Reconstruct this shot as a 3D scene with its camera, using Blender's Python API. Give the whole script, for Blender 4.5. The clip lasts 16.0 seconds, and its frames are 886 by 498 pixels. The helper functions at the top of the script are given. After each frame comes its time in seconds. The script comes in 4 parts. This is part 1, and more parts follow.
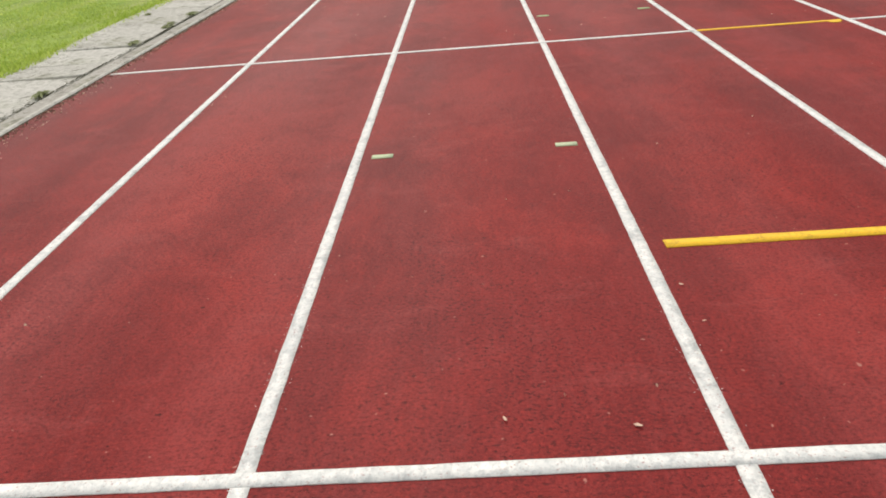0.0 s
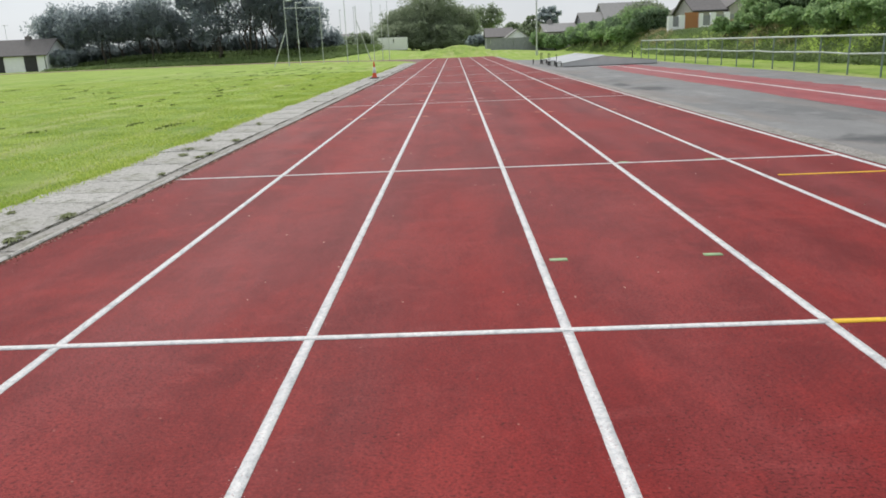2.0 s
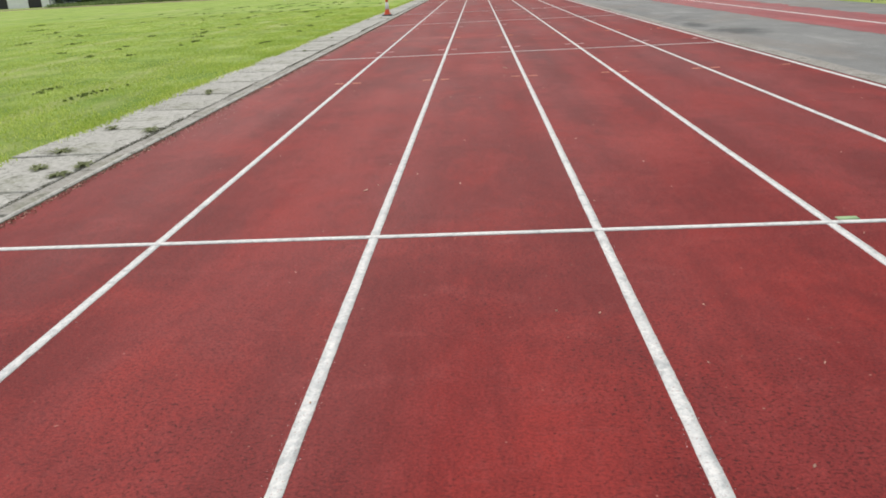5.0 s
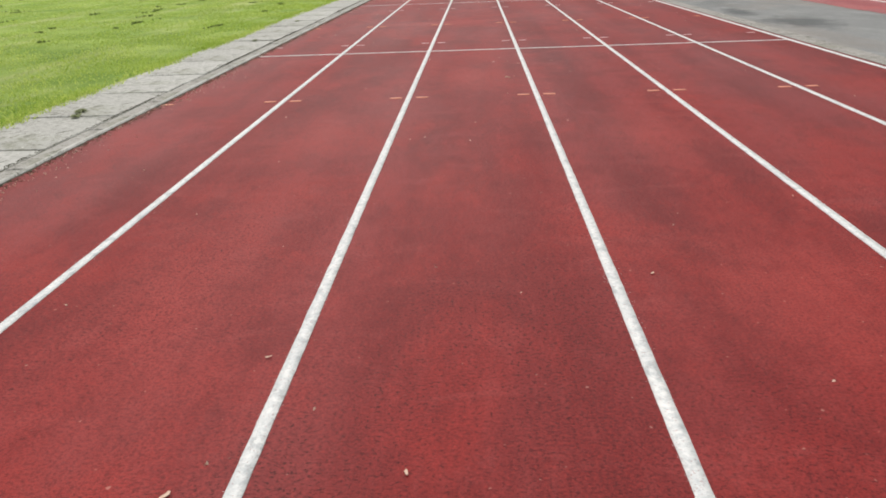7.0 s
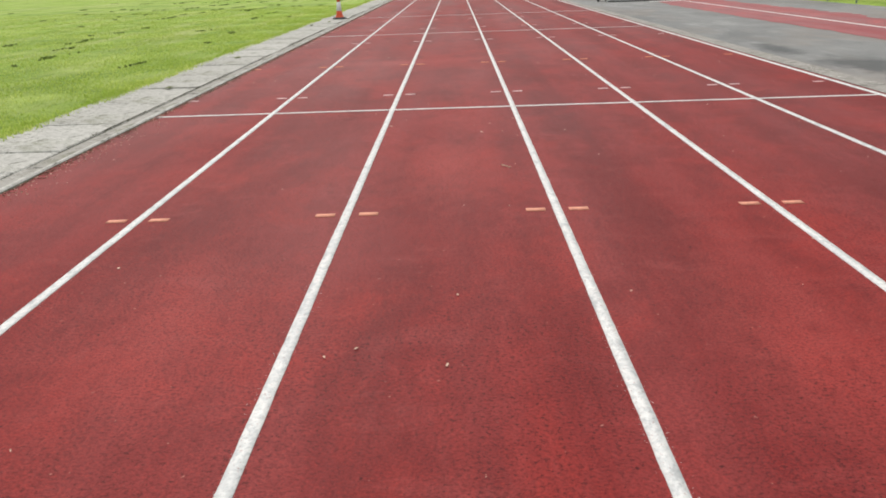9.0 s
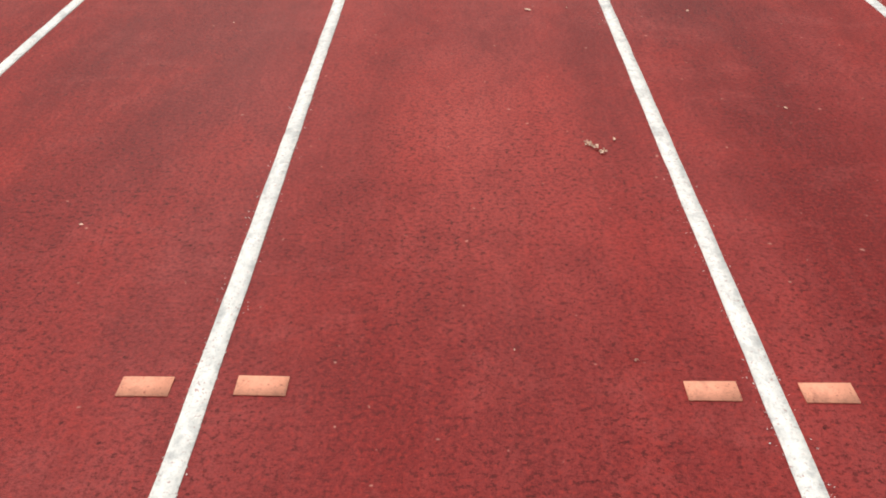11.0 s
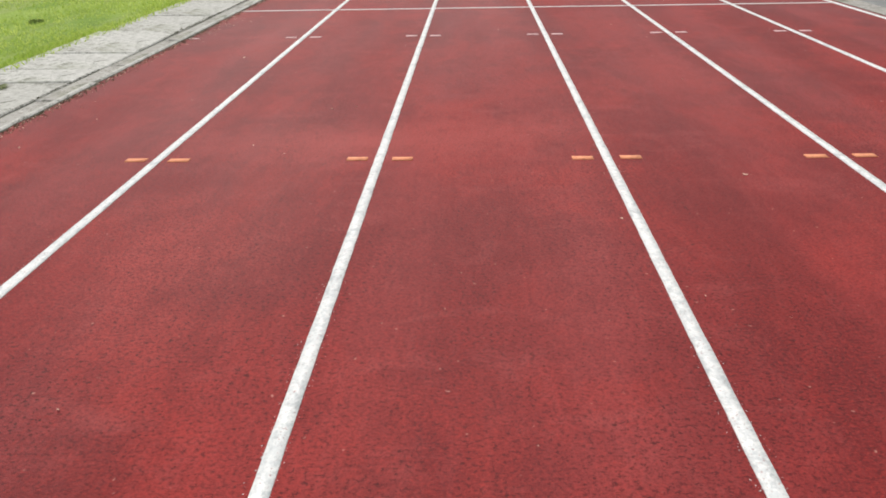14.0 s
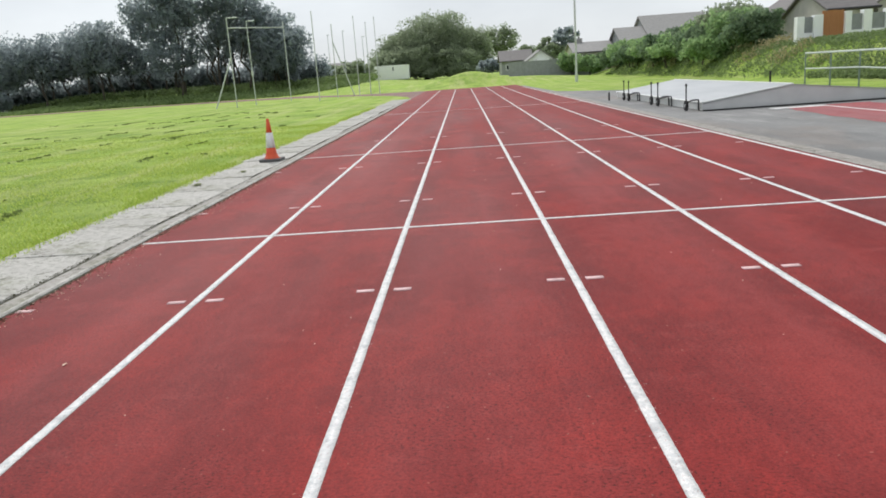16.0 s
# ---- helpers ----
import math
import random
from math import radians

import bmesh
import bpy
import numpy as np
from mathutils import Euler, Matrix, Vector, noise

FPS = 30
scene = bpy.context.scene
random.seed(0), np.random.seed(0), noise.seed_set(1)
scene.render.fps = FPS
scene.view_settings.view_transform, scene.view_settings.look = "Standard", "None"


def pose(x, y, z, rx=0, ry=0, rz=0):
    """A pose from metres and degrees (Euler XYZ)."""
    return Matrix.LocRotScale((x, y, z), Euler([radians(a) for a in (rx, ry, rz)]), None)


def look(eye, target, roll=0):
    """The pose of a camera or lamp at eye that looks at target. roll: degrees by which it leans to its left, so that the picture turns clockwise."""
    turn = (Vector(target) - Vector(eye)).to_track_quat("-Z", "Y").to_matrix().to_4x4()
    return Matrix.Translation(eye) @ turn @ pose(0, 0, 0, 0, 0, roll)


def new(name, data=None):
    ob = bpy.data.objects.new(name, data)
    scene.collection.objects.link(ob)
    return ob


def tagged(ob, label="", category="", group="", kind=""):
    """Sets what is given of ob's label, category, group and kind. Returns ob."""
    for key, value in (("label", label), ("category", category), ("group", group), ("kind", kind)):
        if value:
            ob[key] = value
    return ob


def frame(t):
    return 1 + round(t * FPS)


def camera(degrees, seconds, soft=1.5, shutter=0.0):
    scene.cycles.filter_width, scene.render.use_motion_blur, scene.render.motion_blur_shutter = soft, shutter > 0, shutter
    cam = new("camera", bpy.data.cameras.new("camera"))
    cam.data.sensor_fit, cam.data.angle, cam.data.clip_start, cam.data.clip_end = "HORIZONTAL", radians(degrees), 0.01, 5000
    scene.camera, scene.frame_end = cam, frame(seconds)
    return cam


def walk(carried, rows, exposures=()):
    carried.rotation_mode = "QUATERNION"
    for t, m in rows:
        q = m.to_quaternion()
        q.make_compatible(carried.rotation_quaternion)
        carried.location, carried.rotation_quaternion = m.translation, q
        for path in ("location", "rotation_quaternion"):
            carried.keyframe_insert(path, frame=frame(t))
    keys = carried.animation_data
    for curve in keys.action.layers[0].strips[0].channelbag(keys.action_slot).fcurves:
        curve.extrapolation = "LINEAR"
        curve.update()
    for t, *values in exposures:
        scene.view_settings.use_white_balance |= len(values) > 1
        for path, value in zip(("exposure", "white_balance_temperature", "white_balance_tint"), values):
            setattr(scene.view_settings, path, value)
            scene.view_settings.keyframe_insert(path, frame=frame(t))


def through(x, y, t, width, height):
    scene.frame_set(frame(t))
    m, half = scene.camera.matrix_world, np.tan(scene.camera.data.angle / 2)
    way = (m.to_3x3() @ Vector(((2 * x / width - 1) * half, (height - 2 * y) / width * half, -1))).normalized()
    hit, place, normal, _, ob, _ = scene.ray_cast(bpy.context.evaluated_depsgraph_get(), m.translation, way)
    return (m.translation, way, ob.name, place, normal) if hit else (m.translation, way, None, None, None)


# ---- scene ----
cam = camera(61.11, 16.0, soft=1.8)
PATH = [
    (0.0, 0.018, 0.906, 1.309, 1.137, -26.701, 4.450),
    (0.2, 0.051, 1.172, 1.302, -2.128, -24.789, 4.014),
    (0.5, 0.073, 1.622, 1.332, 0.655, -21.321, 3.046),
    (0.7, 0.063, 1.891, 1.315, 3.227, -20.161, 1.786),
    (1.0, 0.077, 2.368, 1.340, 0.001, -18.118, 1.858),
    (1.2, 0.120, 2.665, 1.314, -1.865, -16.682, 2.199),
    (1.5, 0.130, 3.099, 1.349, 1.175, -14.506, 1.343),
    (1.7, 0.098, 3.393, 1.326, 2.433, -14.293, 1.419),
    (2.0, 0.121, 3.838, 1.321, 0.795, -15.162, 2.283),
    (2.2, 0.133, 4.107, 1.309, 0.599, -15.361, 2.212),
    (2.5, 0.119, 4.510, 1.321, 3.077, -15.713, 1.553),
    (2.7, 0.091, 4.804, 1.304, 2.448, -15.818, 0.768),
    (3.0, 0.104, 5.228, 1.318, -0.757, -15.691, 1.417),
    (3.2, 0.104, 5.525, 1.312, -0.396, -16.010, 1.620),
    (3.5, 0.039, 5.930, 1.317, 3.385, -18.702, 1.144),
    (3.7, -0.007, 6.231, 1.306, 3.884, -20.331, 1.563),
    (4.0, 0.015, 6.662, 1.307, 2.278, -21.396, 2.763),
    (4.2, 0.036, 6.994, 1.309, 1.762, -21.481, 2.862),
    (4.5, 0.002, 7.423, 1.325, 2.987, -20.505, 2.354),
    (4.7, -0.005, 7.711, 1.328, 2.388, -19.780, 2.774),
    (6.8, 0.033, 11.171, 1.317, 2.589, -22.656, 2.678),
    (7.0, 0.054, 11.465, 1.317, 2.281, -21.811, 2.094),
    (7.2, 0.036, 11.805, 1.327, 3.235, -21.185, 1.653),
    (7.5, -0.002, 12.228, 1.309, 3.524, -20.746, 2.330),
    (7.7, 0.002, 12.584, 1.317, 2.952, -20.704, 3.007),
    (8.0, 0.026, 13.016, 1.320, 2.387, -20.724, 3.362),
    (8.2, 0.018, 13.372, 1.318, 2.274, -20.718, 3.240),
    (8.5, 0.011, 13.814, 1.322, 1.283, -20.478, 2.930),
    (8.7, 0.037, 14.117, 1.314, 0.836, -20.304, 2.450),
    (9.0, 0.050, 14.529, 1.312, 0.771, -20.381, 1.922),
    (9.2, 0.033, 14.818, 1.293, 1.022, -20.867, 1.794),
    (11.3, -0.064, 18.037, 1.230, 0.961, -38.821, 0.289),
    (11.5, -0.047, 18.340, 1.251, -0.927, -37.439, 1.519),
    (11.7, -0.027, 18.662, 1.244, -0.567, -34.926, 1.207),
    (12.0, -0.062, 19.114, 1.263, 3.848, -32.038, -0.436),
    (12.2, -0.082, 19.430, 1.264, 3.873, -30.133, 0.754),
    (12.5, -0.039, 19.911, 1.266, 0.586, -28.430, 2.396),
    (12.7, -0.031, 20.225, 1.295, 1.751, -27.463, 2.492),
    (13.0, -0.056, 20.674, 1.290, 3.658, -27.273, 2.114),
    (13.2, -0.066, 20.986, 1.301, 3.118, -26.822, 2.372),
    (13.5, -0.041, 21.428, 1.282, 2.406, -25.609, 1.080),
    (13.7, -0.056, 21.743, 1.303, 2.508, -25.466, 0.346),
    (14.0, -0.095, 22.190, 1.288, 2.174, -25.305, 1.101),
    (14.2, -0.079, 22.505, 1.300, 1.348, -24.596, 2.186),
    (14.5, -0.041, 23.010, 1.266, 0.362, -23.788, 3.049),
    (14.7, -0.050, 23.314, 1.284, 0.078, -23.448, 2.873),
    (15.0, -0.062, 23.796, 1.287, -0.964, -22.431, 3.162),
    (15.2, -0.042, 24.096, 1.288, -1.064, -20.689, 4.253),
    (15.5, -0.020, 24.586, 1.303, 1.094, -18.471, 5.125),
    (15.7, -0.028, 24.884, 1.296, 2.332, -17.196, 3.973),
    (16.0, -0.027, 25.340, 1.321, 1.402, -13.173, 3.957),
]
walk(cam, [(t, pose(x, y, z, 90 + pitch, roll, yaw)) for t, x, y, z, yaw, pitch, roll in PATH],
     exposures=[(0.0, 0.02, 6800, 10), (1.0, -0.05, 6650, 10), (1.8, -0.11, 6300, 11), (2.4, -0.19, 6200, 12), (3.2, -0.22, 6200, 12), (3.8, -0.15, 6350, 11),
                (4.7, -0.11, 6450, 10), (7.0, -0.05, 6500, 10), (9.2, -0.01, 6550, 10), (11.4, 0.19, 6900, 11), (12.5, 0.07, 6850, 10), (14.0, 0.10, 6450, 10), (15.4, 0.06, 6400, 10), (16.0, 0.0, 6250, 11)])

# ---- light: bright hazy overcast, soft sun ahead ----
SUN_EL, SUN_AZ = 48.0, -18.0  # degrees; azimuth from +y towards +x
world = bpy.data.worlds.new("sky")
scene.world = world
world.use_nodes = True
wn, wl = world.node_tree.nodes, world.node_tree.links
wn.clear()
w_out = wn.new("ShaderNodeOutputWorld")
w_bg = wn.new("ShaderNodeBackground")
w_bg.inputs["Strength"].default_value = 0.1
w_sky = wn.new("ShaderNodeTexSky")
w_sky.sky_type = "NISHITA"
w_sky.sun_disc = False
w_sky.sun_elevation, w_sky.sun_rotation = radians(SUN_EL), radians(SUN_AZ)
w_co = wn.new("ShaderNodeTexCoord")
w_map = wn.new("ShaderNodeMapping")
w_map.inputs["Scale"].default_value = (1.0, 1.0, 2.6)
w_noise = wn.new("ShaderNodeTexNoise")
w_noise.inputs["Scale"].default_value, w_noise.inputs["Detail"].default_value = 2.2, 6
w_ramp = wn.new("ShaderNodeValToRGB")
w_ramp.color_ramp.elements[0].position, w_ramp.color_ramp.elements[0].color = 0.3, (0.60, 0.62, 0.63, 1)
w_ramp.color_ramp.elements[1].position, w_ramp.color_ramp.elements[1].color = 0.62, (0.80, 0.825, 0.82, 1)
w_scale = wn.new("ShaderNodeVectorMath")
w_scale.operation = "SCALE"
w_scale.inputs["Scale"].default_value = 11.8
w_mix = wn.new("ShaderNodeMix")
w_mix.data_type = "RGBA"
w_mix.inputs["Factor"].default_value = 0.9
wl.new(w_co.outputs["Generated"], w_map.inputs["Vector"])
wl.new(w_map.outputs["Vector"], w_noise.inputs["Vector"])
wl.new(w_noise.outputs["Fac"], w_ramp.inputs["Fac"])
wl.new(w_ramp.outputs["Color"], w_scale.inputs[0])
wl.new(w_sky.outputs["Color"], w_mix.inputs["A"])
wl.new(w_scale.outputs["Vector"], w_mix.inputs["B"])
wl.new(w_mix.outputs["Result"], w_bg.inputs["Color"])
wl.new(w_bg.outputs["Background"], w_out.inputs["Surface"])

sun_data = bpy.data.lights.new("sun", "SUN")
sun_data.energy, sun_data.angle, sun_data.color = 2.3, radians(12), (1.0, 0.95, 0.87)
sun = new("sun", sun_data)
sun_dir = Vector((math.sin(radians(SUN_AZ)) * math.cos(radians(SUN_EL)), math.cos(radians(SUN_AZ)) * math.cos(radians(SUN_EL)), math.sin(radians(SUN_EL))))
sun.matrix_world = look(sun_dir * 200, (0, 0, 0))


# ---- materials ----
class Nodes:
    """A small wrapper to write node materials in few lines."""

    def __init__(self, name, rough=0.8, metal=0.0, spec=0.5):
        self.mat = bpy.data.materials.new(name)
        self.mat.use_nodes = True
        self.n, self.l = self.mat.node_tree.nodes, self.mat.node_tree.links
        self.bsdf = self.n["Principled BSDF"]
        self.bsdf.inputs["Roughness"].default_value = rough
        self.bsdf.inputs["Metallic"].default_value = metal
        self.bsdf.inputs["Specular IOR Level"].default_value = spec
        self.co = self.n.new("ShaderNodeTexCoord").outputs["Object"]

    def noise(self, scale, detail=4, stretch=(1, 1, 1), rough=0.6, distort=0.0):
        m = self.n.new("ShaderNodeMapping")
        m.inputs["Scale"].default_value = stretch
        t = self.n.new("ShaderNodeTexNoise")
        t.inputs["Scale"].default_value, t.inputs["Detail"].default_value = scale, detail
        t.inputs["Roughness"].default_value, t.inputs["Distortion"].default_value = rough, distort
        self.l.new(self.co, m.inputs["Vector"])
        self.l.new(m.outputs["Vector"], t.inputs["Vector"])
        return t.outputs["Fac"]

    def voronoi(self, scale, stretch=(1, 1, 1), feature="F1"):
        m = self.n.new("ShaderNodeMapping")
        m.inputs["Scale"].default_value = stretch
        t = self.n.new("ShaderNodeTexVoronoi")
        t.feature = feature
        t.inputs["Scale"].default_value = scale
        self.l.new(self.co, m.inputs["Vector"])
        self.l.new(m.outputs["Vector"], t.inputs["Vector"])
        return t.outputs["Distance"]

    def ramp(self, fac, *stops):
        r = self.n.new("ShaderNodeValToRGB")
        e = r.color_ramp.elements
        while len(e) < len(stops):
            e.new(0.5)
        for el, (pos, col) in zip(e, stops):
            el.position = pos
            el.color = (*col, 1) if len(col) == 3 else col
        self.l.new(fac, r.inputs["Fac"])
        return r.outputs["Color"]

    def grey(self, fac, lo, hi, v0=0.0, v1=1.0):
        return self.ramp(fac, (lo, (v0,) * 3), (hi, (v1,) * 3))

    def mix(self, fac, a, b, kind="MIX"):
        m = self.n.new("ShaderNodeMix")
        m.data_type, m.blend_type = "RGBA", kind
        for key, v in (("Factor", fac), ("A", a), ("B", b)):
            if hasattr(v, "is_linked"):
                self.l.new(v, m.inputs[key])
            elif key == "Factor":
                m.inputs[key].default_value = v
            else:
                m.inputs[key].default_value = (*v, 1)
        return m.outputs["Result"]

    def spot(self, at, size, rag, lo=0.50, hi=0.66, most=0.8):
        """The mask of one stain: an oval with a soft ragged edge."""
        p = self.n.new("ShaderNodeMapping")
        p.vector_type = "TEXTURE"
        p.inputs["Location"].default_value, p.inputs["Scale"].default_value = (*at, 0), (*size, 1)
        self.l.new(self.co, p.inputs["Vector"])
        d = self.n.new("ShaderNodeVectorMath")
        d.operation = "LENGTH"
        self.l.new(p.outputs["Vector"], d.inputs[0])
        fade = self.n.new("ShaderNodeMapRange")
        fade.inputs["From Max"].default_value, fade.inputs["To Min"].default_value, fade.inputs["To Max"].default_value = 1.7, 1.0, 0.0
        self.l.new(d.outputs["Value"], fade.inputs["Value"])
        return self.grey(self.mix(0.5, fade.outputs["Result"], rag), lo, hi, 0.0, most)

    def random(self):
        return self.n.new("ShaderNodeObjectInfo").outputs["Random"]

    def island(self):
        return self.n.new("ShaderNodeNewGeometry").outputs["Random Per Island"]

    def done(self, colour=None, bump=None, strength=0.3, dist=0.01, rough=None):
        if colour is not None:
            if hasattr(colour, "is_linked"):
                self.l.new(colour, self.bsdf.inputs["Base Color"])
            else:
                self.bsdf.inputs["Base Color"].default_value = (*colour, 1)
        if rough is not None:
            self.l.new(rough, self.bsdf.inputs["Roughness"])
        if bump is not None:
            b = self.n.new("ShaderNodeBump")
            b.inputs["Strength"].default_value, b.inputs["Distance"].default_value = strength, dist
            self.l.new(bump, b.inputs["Height"])
            self.l.new(b.outputs["Normal"], self.bsdf.inputs["Normal"])
        return self.mat


def rubber_material(name, base, pale, dark, streak, scuffed=(), dulled=()):
    """Worn granular rubber: wear bands along the lanes, soft stains at several scales, dark pits and pale crumbs."""
    m = Nodes(name, 0.7, spec=0.17)
    vivid_c = (base[0] * 1.5, base[1] * 1.55, base[2] * 1.3)
    big = m.noise(0.8, 3, (1.0, 0.22, 1), 0.5)
    c = m.mix(m.grey(big, 0.36, 0.64), (base[0] * 0.74, base[1] * 0.72, base[2] * 0.80), base)
    lane = m.noise(1.5, 2, (1.0, 0.03, 1), 0.45)
    c = m.mix(m.grey(lane, 0.42, 0.68, 0.0, streak), c, pale)
    lane2 = m.noise(2.1, 3, (1.0, 0.035, 1), 0.5)
    c = m.mix(m.grey(lane2, 0.47, 0.66, 0.0, 0.55), c, dark)
    # cloudy stains and scuffs
    stain = m.noise(1.7, 5, (1.0, 0.6, 1), 0.62, 0.3)
    c = m.mix(m.grey(stain, 0.38, 0.52, 0.40, 0.0), c, dark)
    smudge = m.noise(1.3, 5, (1.0, 0.6, 1), 0.68, 0.4)
    c = m.mix(m.grey(smudge, 0.48, 0.68, 0.0, 0.6), c, vivid_c)
    scuff = m.noise(3.4, 6, (0.6, 1.3, 1), 0.72, 0.6)
    c = m.mix(m.grey(scuff, 0.54, 0.70, 0.0, 0.40), c, pale)
    rag = m.noise(4.0, 5, (1, 0.8, 1), 0.68, 0.4)
    for x, y, sx, sy, most in scuffed:
        c = m.mix(m.spot((x, y), (sx, sy), rag, 0.42, 0.74, most), c, (pale[0] * 0.55 + vivid_c[0] * 0.5, pale[1] * 0.8, pale[2] * 0.72))
    for x, y, sx, sy, most in dulled:
        c = m.mix(m.spot((x, y), (sx, sy), rag, 0.45, 0.80, most), c, dark)
    drip = m.noise(22, 4, (1.0, 0.22, 1), 0.65)
    c = m.mix(m.grey(drip, 0.50, 0.68, 0.0, 0.16), c, pale)
    c = m.mix(m.grey(drip, 0.34, 0.48, 0.16, 0.0), c, dark)
    blotch = m.noise(8.5, 5, (1, 0.8, 1), 0.68)
    c = m.mix(m.grey(blotch, 0.50, 0.68, 0.0, 0.34), c, dark)
    # granules: dark and vivid grains
    fine = m.noise(85, 4, (1, 1, 1), 0.85)
    c = m.mix(m.grey(fine, 0.51, 0.60, 0.0, 0.72), c, dark)
    c = m.mix(m.grey(fine, 0.38, 0.47, 0.50, 0.0), c, vivid_c)
    patchy = m.grey(m.noise(1.1, 4, (1, 0.5, 1), 0.6), 0.38, 0.60, 0.35, 1.0)
    grain = m.grey(m.noise(56, 4, (1, 1.3, 1), 0.8), 0.53, 0.61, 0.0, 0.92)
    c = m.mix(m.mix(1.0, grain, patchy, "MULTIPLY"), c, (dark[0] * 0.42, dark[1] * 0.5, dark[2] * 0.5))
    pits = m.grey(m.noise(34, 3, (1, 1, 1), 0.6), 0.27, 0.32, 0.8, 0.0)
    c = m.mix(pits, c, (dark[0] * 0.3, dark[1] * 0.3, dark[2] * 0.3))
    flecks = m.grey(m.noise(38, 2, (1, 1, 1), 0.4), 0.745, 0.78, 0.0, 0.4)
    c = m.mix(flecks, c, (0.60, 0.32, 0.26))
    bump = m.mix(0.5, m.noise(240, 2, (1, 1, 1), 0.6), m.noise(75, 3, (1, 1, 1), 0.7))
    return m.done(c, bump, 0.5, 0.007, m.grey(big, 0.3, 0.7, 0.60, 0.74))


def paint_material(name, base, worn, scuff=0.5, under=(0.30, 0.06, 0.05)):
    """Line paint over the granules: scuffed, pitted to the rubber, greyer where worn."""
    m = Nodes(name, 0.75, spec=0.3)
    grey = (worn[0] * 0.62, worn[1] * 0.64, worn[2] * 0.66)
    a = m.noise(42, 5, (1, 0.8, 1), 0.75)
    b = m.noise(5.0, 5, (1, 0.5, 1), 0.65)
    c = m.mix(m.grey(a, 0.42, 0.60, 0.0, scuff), base, worn)
    c = m.mix(m.grey(b, 0.42, 0.66, 0.0, 0.5), c, worn)
    c = m.mix(m.grey(m.noise(95, 4, (1, 1, 1), 0.8), 0.55, 0.66, 0.0, 0.55), c, grey)
    c = m.mix(m.grey(m.noise(30, 5, (1, 0.7, 1), 0.75), 0.56, 0.64, 0.0, 0.30), c, grey)
    c = m.mix(m.grey(m.noise(13, 5, (1, 0.6, 1), 0.7), 0.52, 0.63, 0.0, 0.55), c, grey)
    c = m.mix(m.grey(m.noise(130, 3, (1, 1, 1), 0.6), 0.62, 0.69, 0.0, 0.65), c, under)
    return m.done(c, m.noise(120, 3, (1, 1, 1), 0.7), 0.25, 0.004)


def mottled(name, a, b, scale=6.0, rough=0.8, metal=0.0, bump=0.2, spec=0.4, stretch=(1, 1, 1), fine=60):
    m = Nodes(name, rough, metal, spec)
    n1, n2 = m.noise(scale, 5, stretch), m.noise(fine, 3)
    c = m.mix(m.grey(n1, 0.3, 0.7), a, b)
    c = m.mix(m.grey(n2, 0.4, 0.75, 0, 0.3), c, a)
    return m.done(c, n2, bump, 0.006)


def leaf_material(name, dark, light, through=0.25):
    m = Nodes(name, 0.6, spec=0.3)
    c = m.mix(m.island(), dark, light)
    c = m.mix(m.grey(m.noise(0.35, 3), 0.35, 0.65, 0, 0.6), c, dark)
    m.done(c)
    t = m.n.new("ShaderNodeBsdfTranslucent")
    m.l.new(c, t.inputs["Color"])
    s = m.n.new("ShaderNodeMixShader")
    s.inputs["Fac"].default_value = through
    m.l.new(m.bsdf.outputs["BSDF"], s.inputs[1])
    m.l.new(t.outputs["BSDF"], s.inputs[2])
    m.l.new(s.outputs["Shader"], m.n["Material Output"].inputs["Surface"])
    return m.mat


def grass_material():
    m = Nodes("mown_grass", 0.9, spec=0.15)
    big = m.noise(0.09, 4, (1, 1, 1), 0.6)
    mid = m.noise(0.7, 5, (0.8, 1.0, 1), 0.65, 0.4)
    swath = m.noise(1.5, 4, (1.0, 0.07, 1), 0.6)
    fine = m.noise(14, 5, (1, 1, 1), 0.75)
    c = m.mix(m.grey(mid, 0.34, 0.68), (0.185, 0.30, 0.045), (0.52, 0.64, 0.155))
    c = m.mix(m.grey(big, 0.4, 0.62, 0, 0.6), c, (0.37, 0.53, 0.083))
    c = m.mix(m.grey(swath, 0.48, 0.66, 0, 0.7), c, (0.56, 0.58, 0.24))
    c = m.mix(m.grey(m.noise(1.7, 4, (1, 0.7, 1), 0.7), 0.62, 0.72, 0, 0.6), c, (0.11, 0.17, 0.03))
    c = m.mix(m.grey(fine, 0.3, 0.75, 0.0, 0.4), c, (0.10, 0.17, 0.02))
    c = m.mix(m.grey(m.noise(0.33, 5, (1.2, 0.6, 1), 0.7, 0.5), 0.50, 0.66, 0, 0.5), c, (0.17, 0.29, 0.04))
    c = m.mix(m.grey(m.noise(2.4, 4, (1.4, 0.5, 1), 0.7), 0.54, 0.68, 0, 0.45), c, (0.15, 0.24, 0.04))
    return m.done(c, m.noise(22, 5, (1, 1, 1), 0.8), 0.9, 0.05)


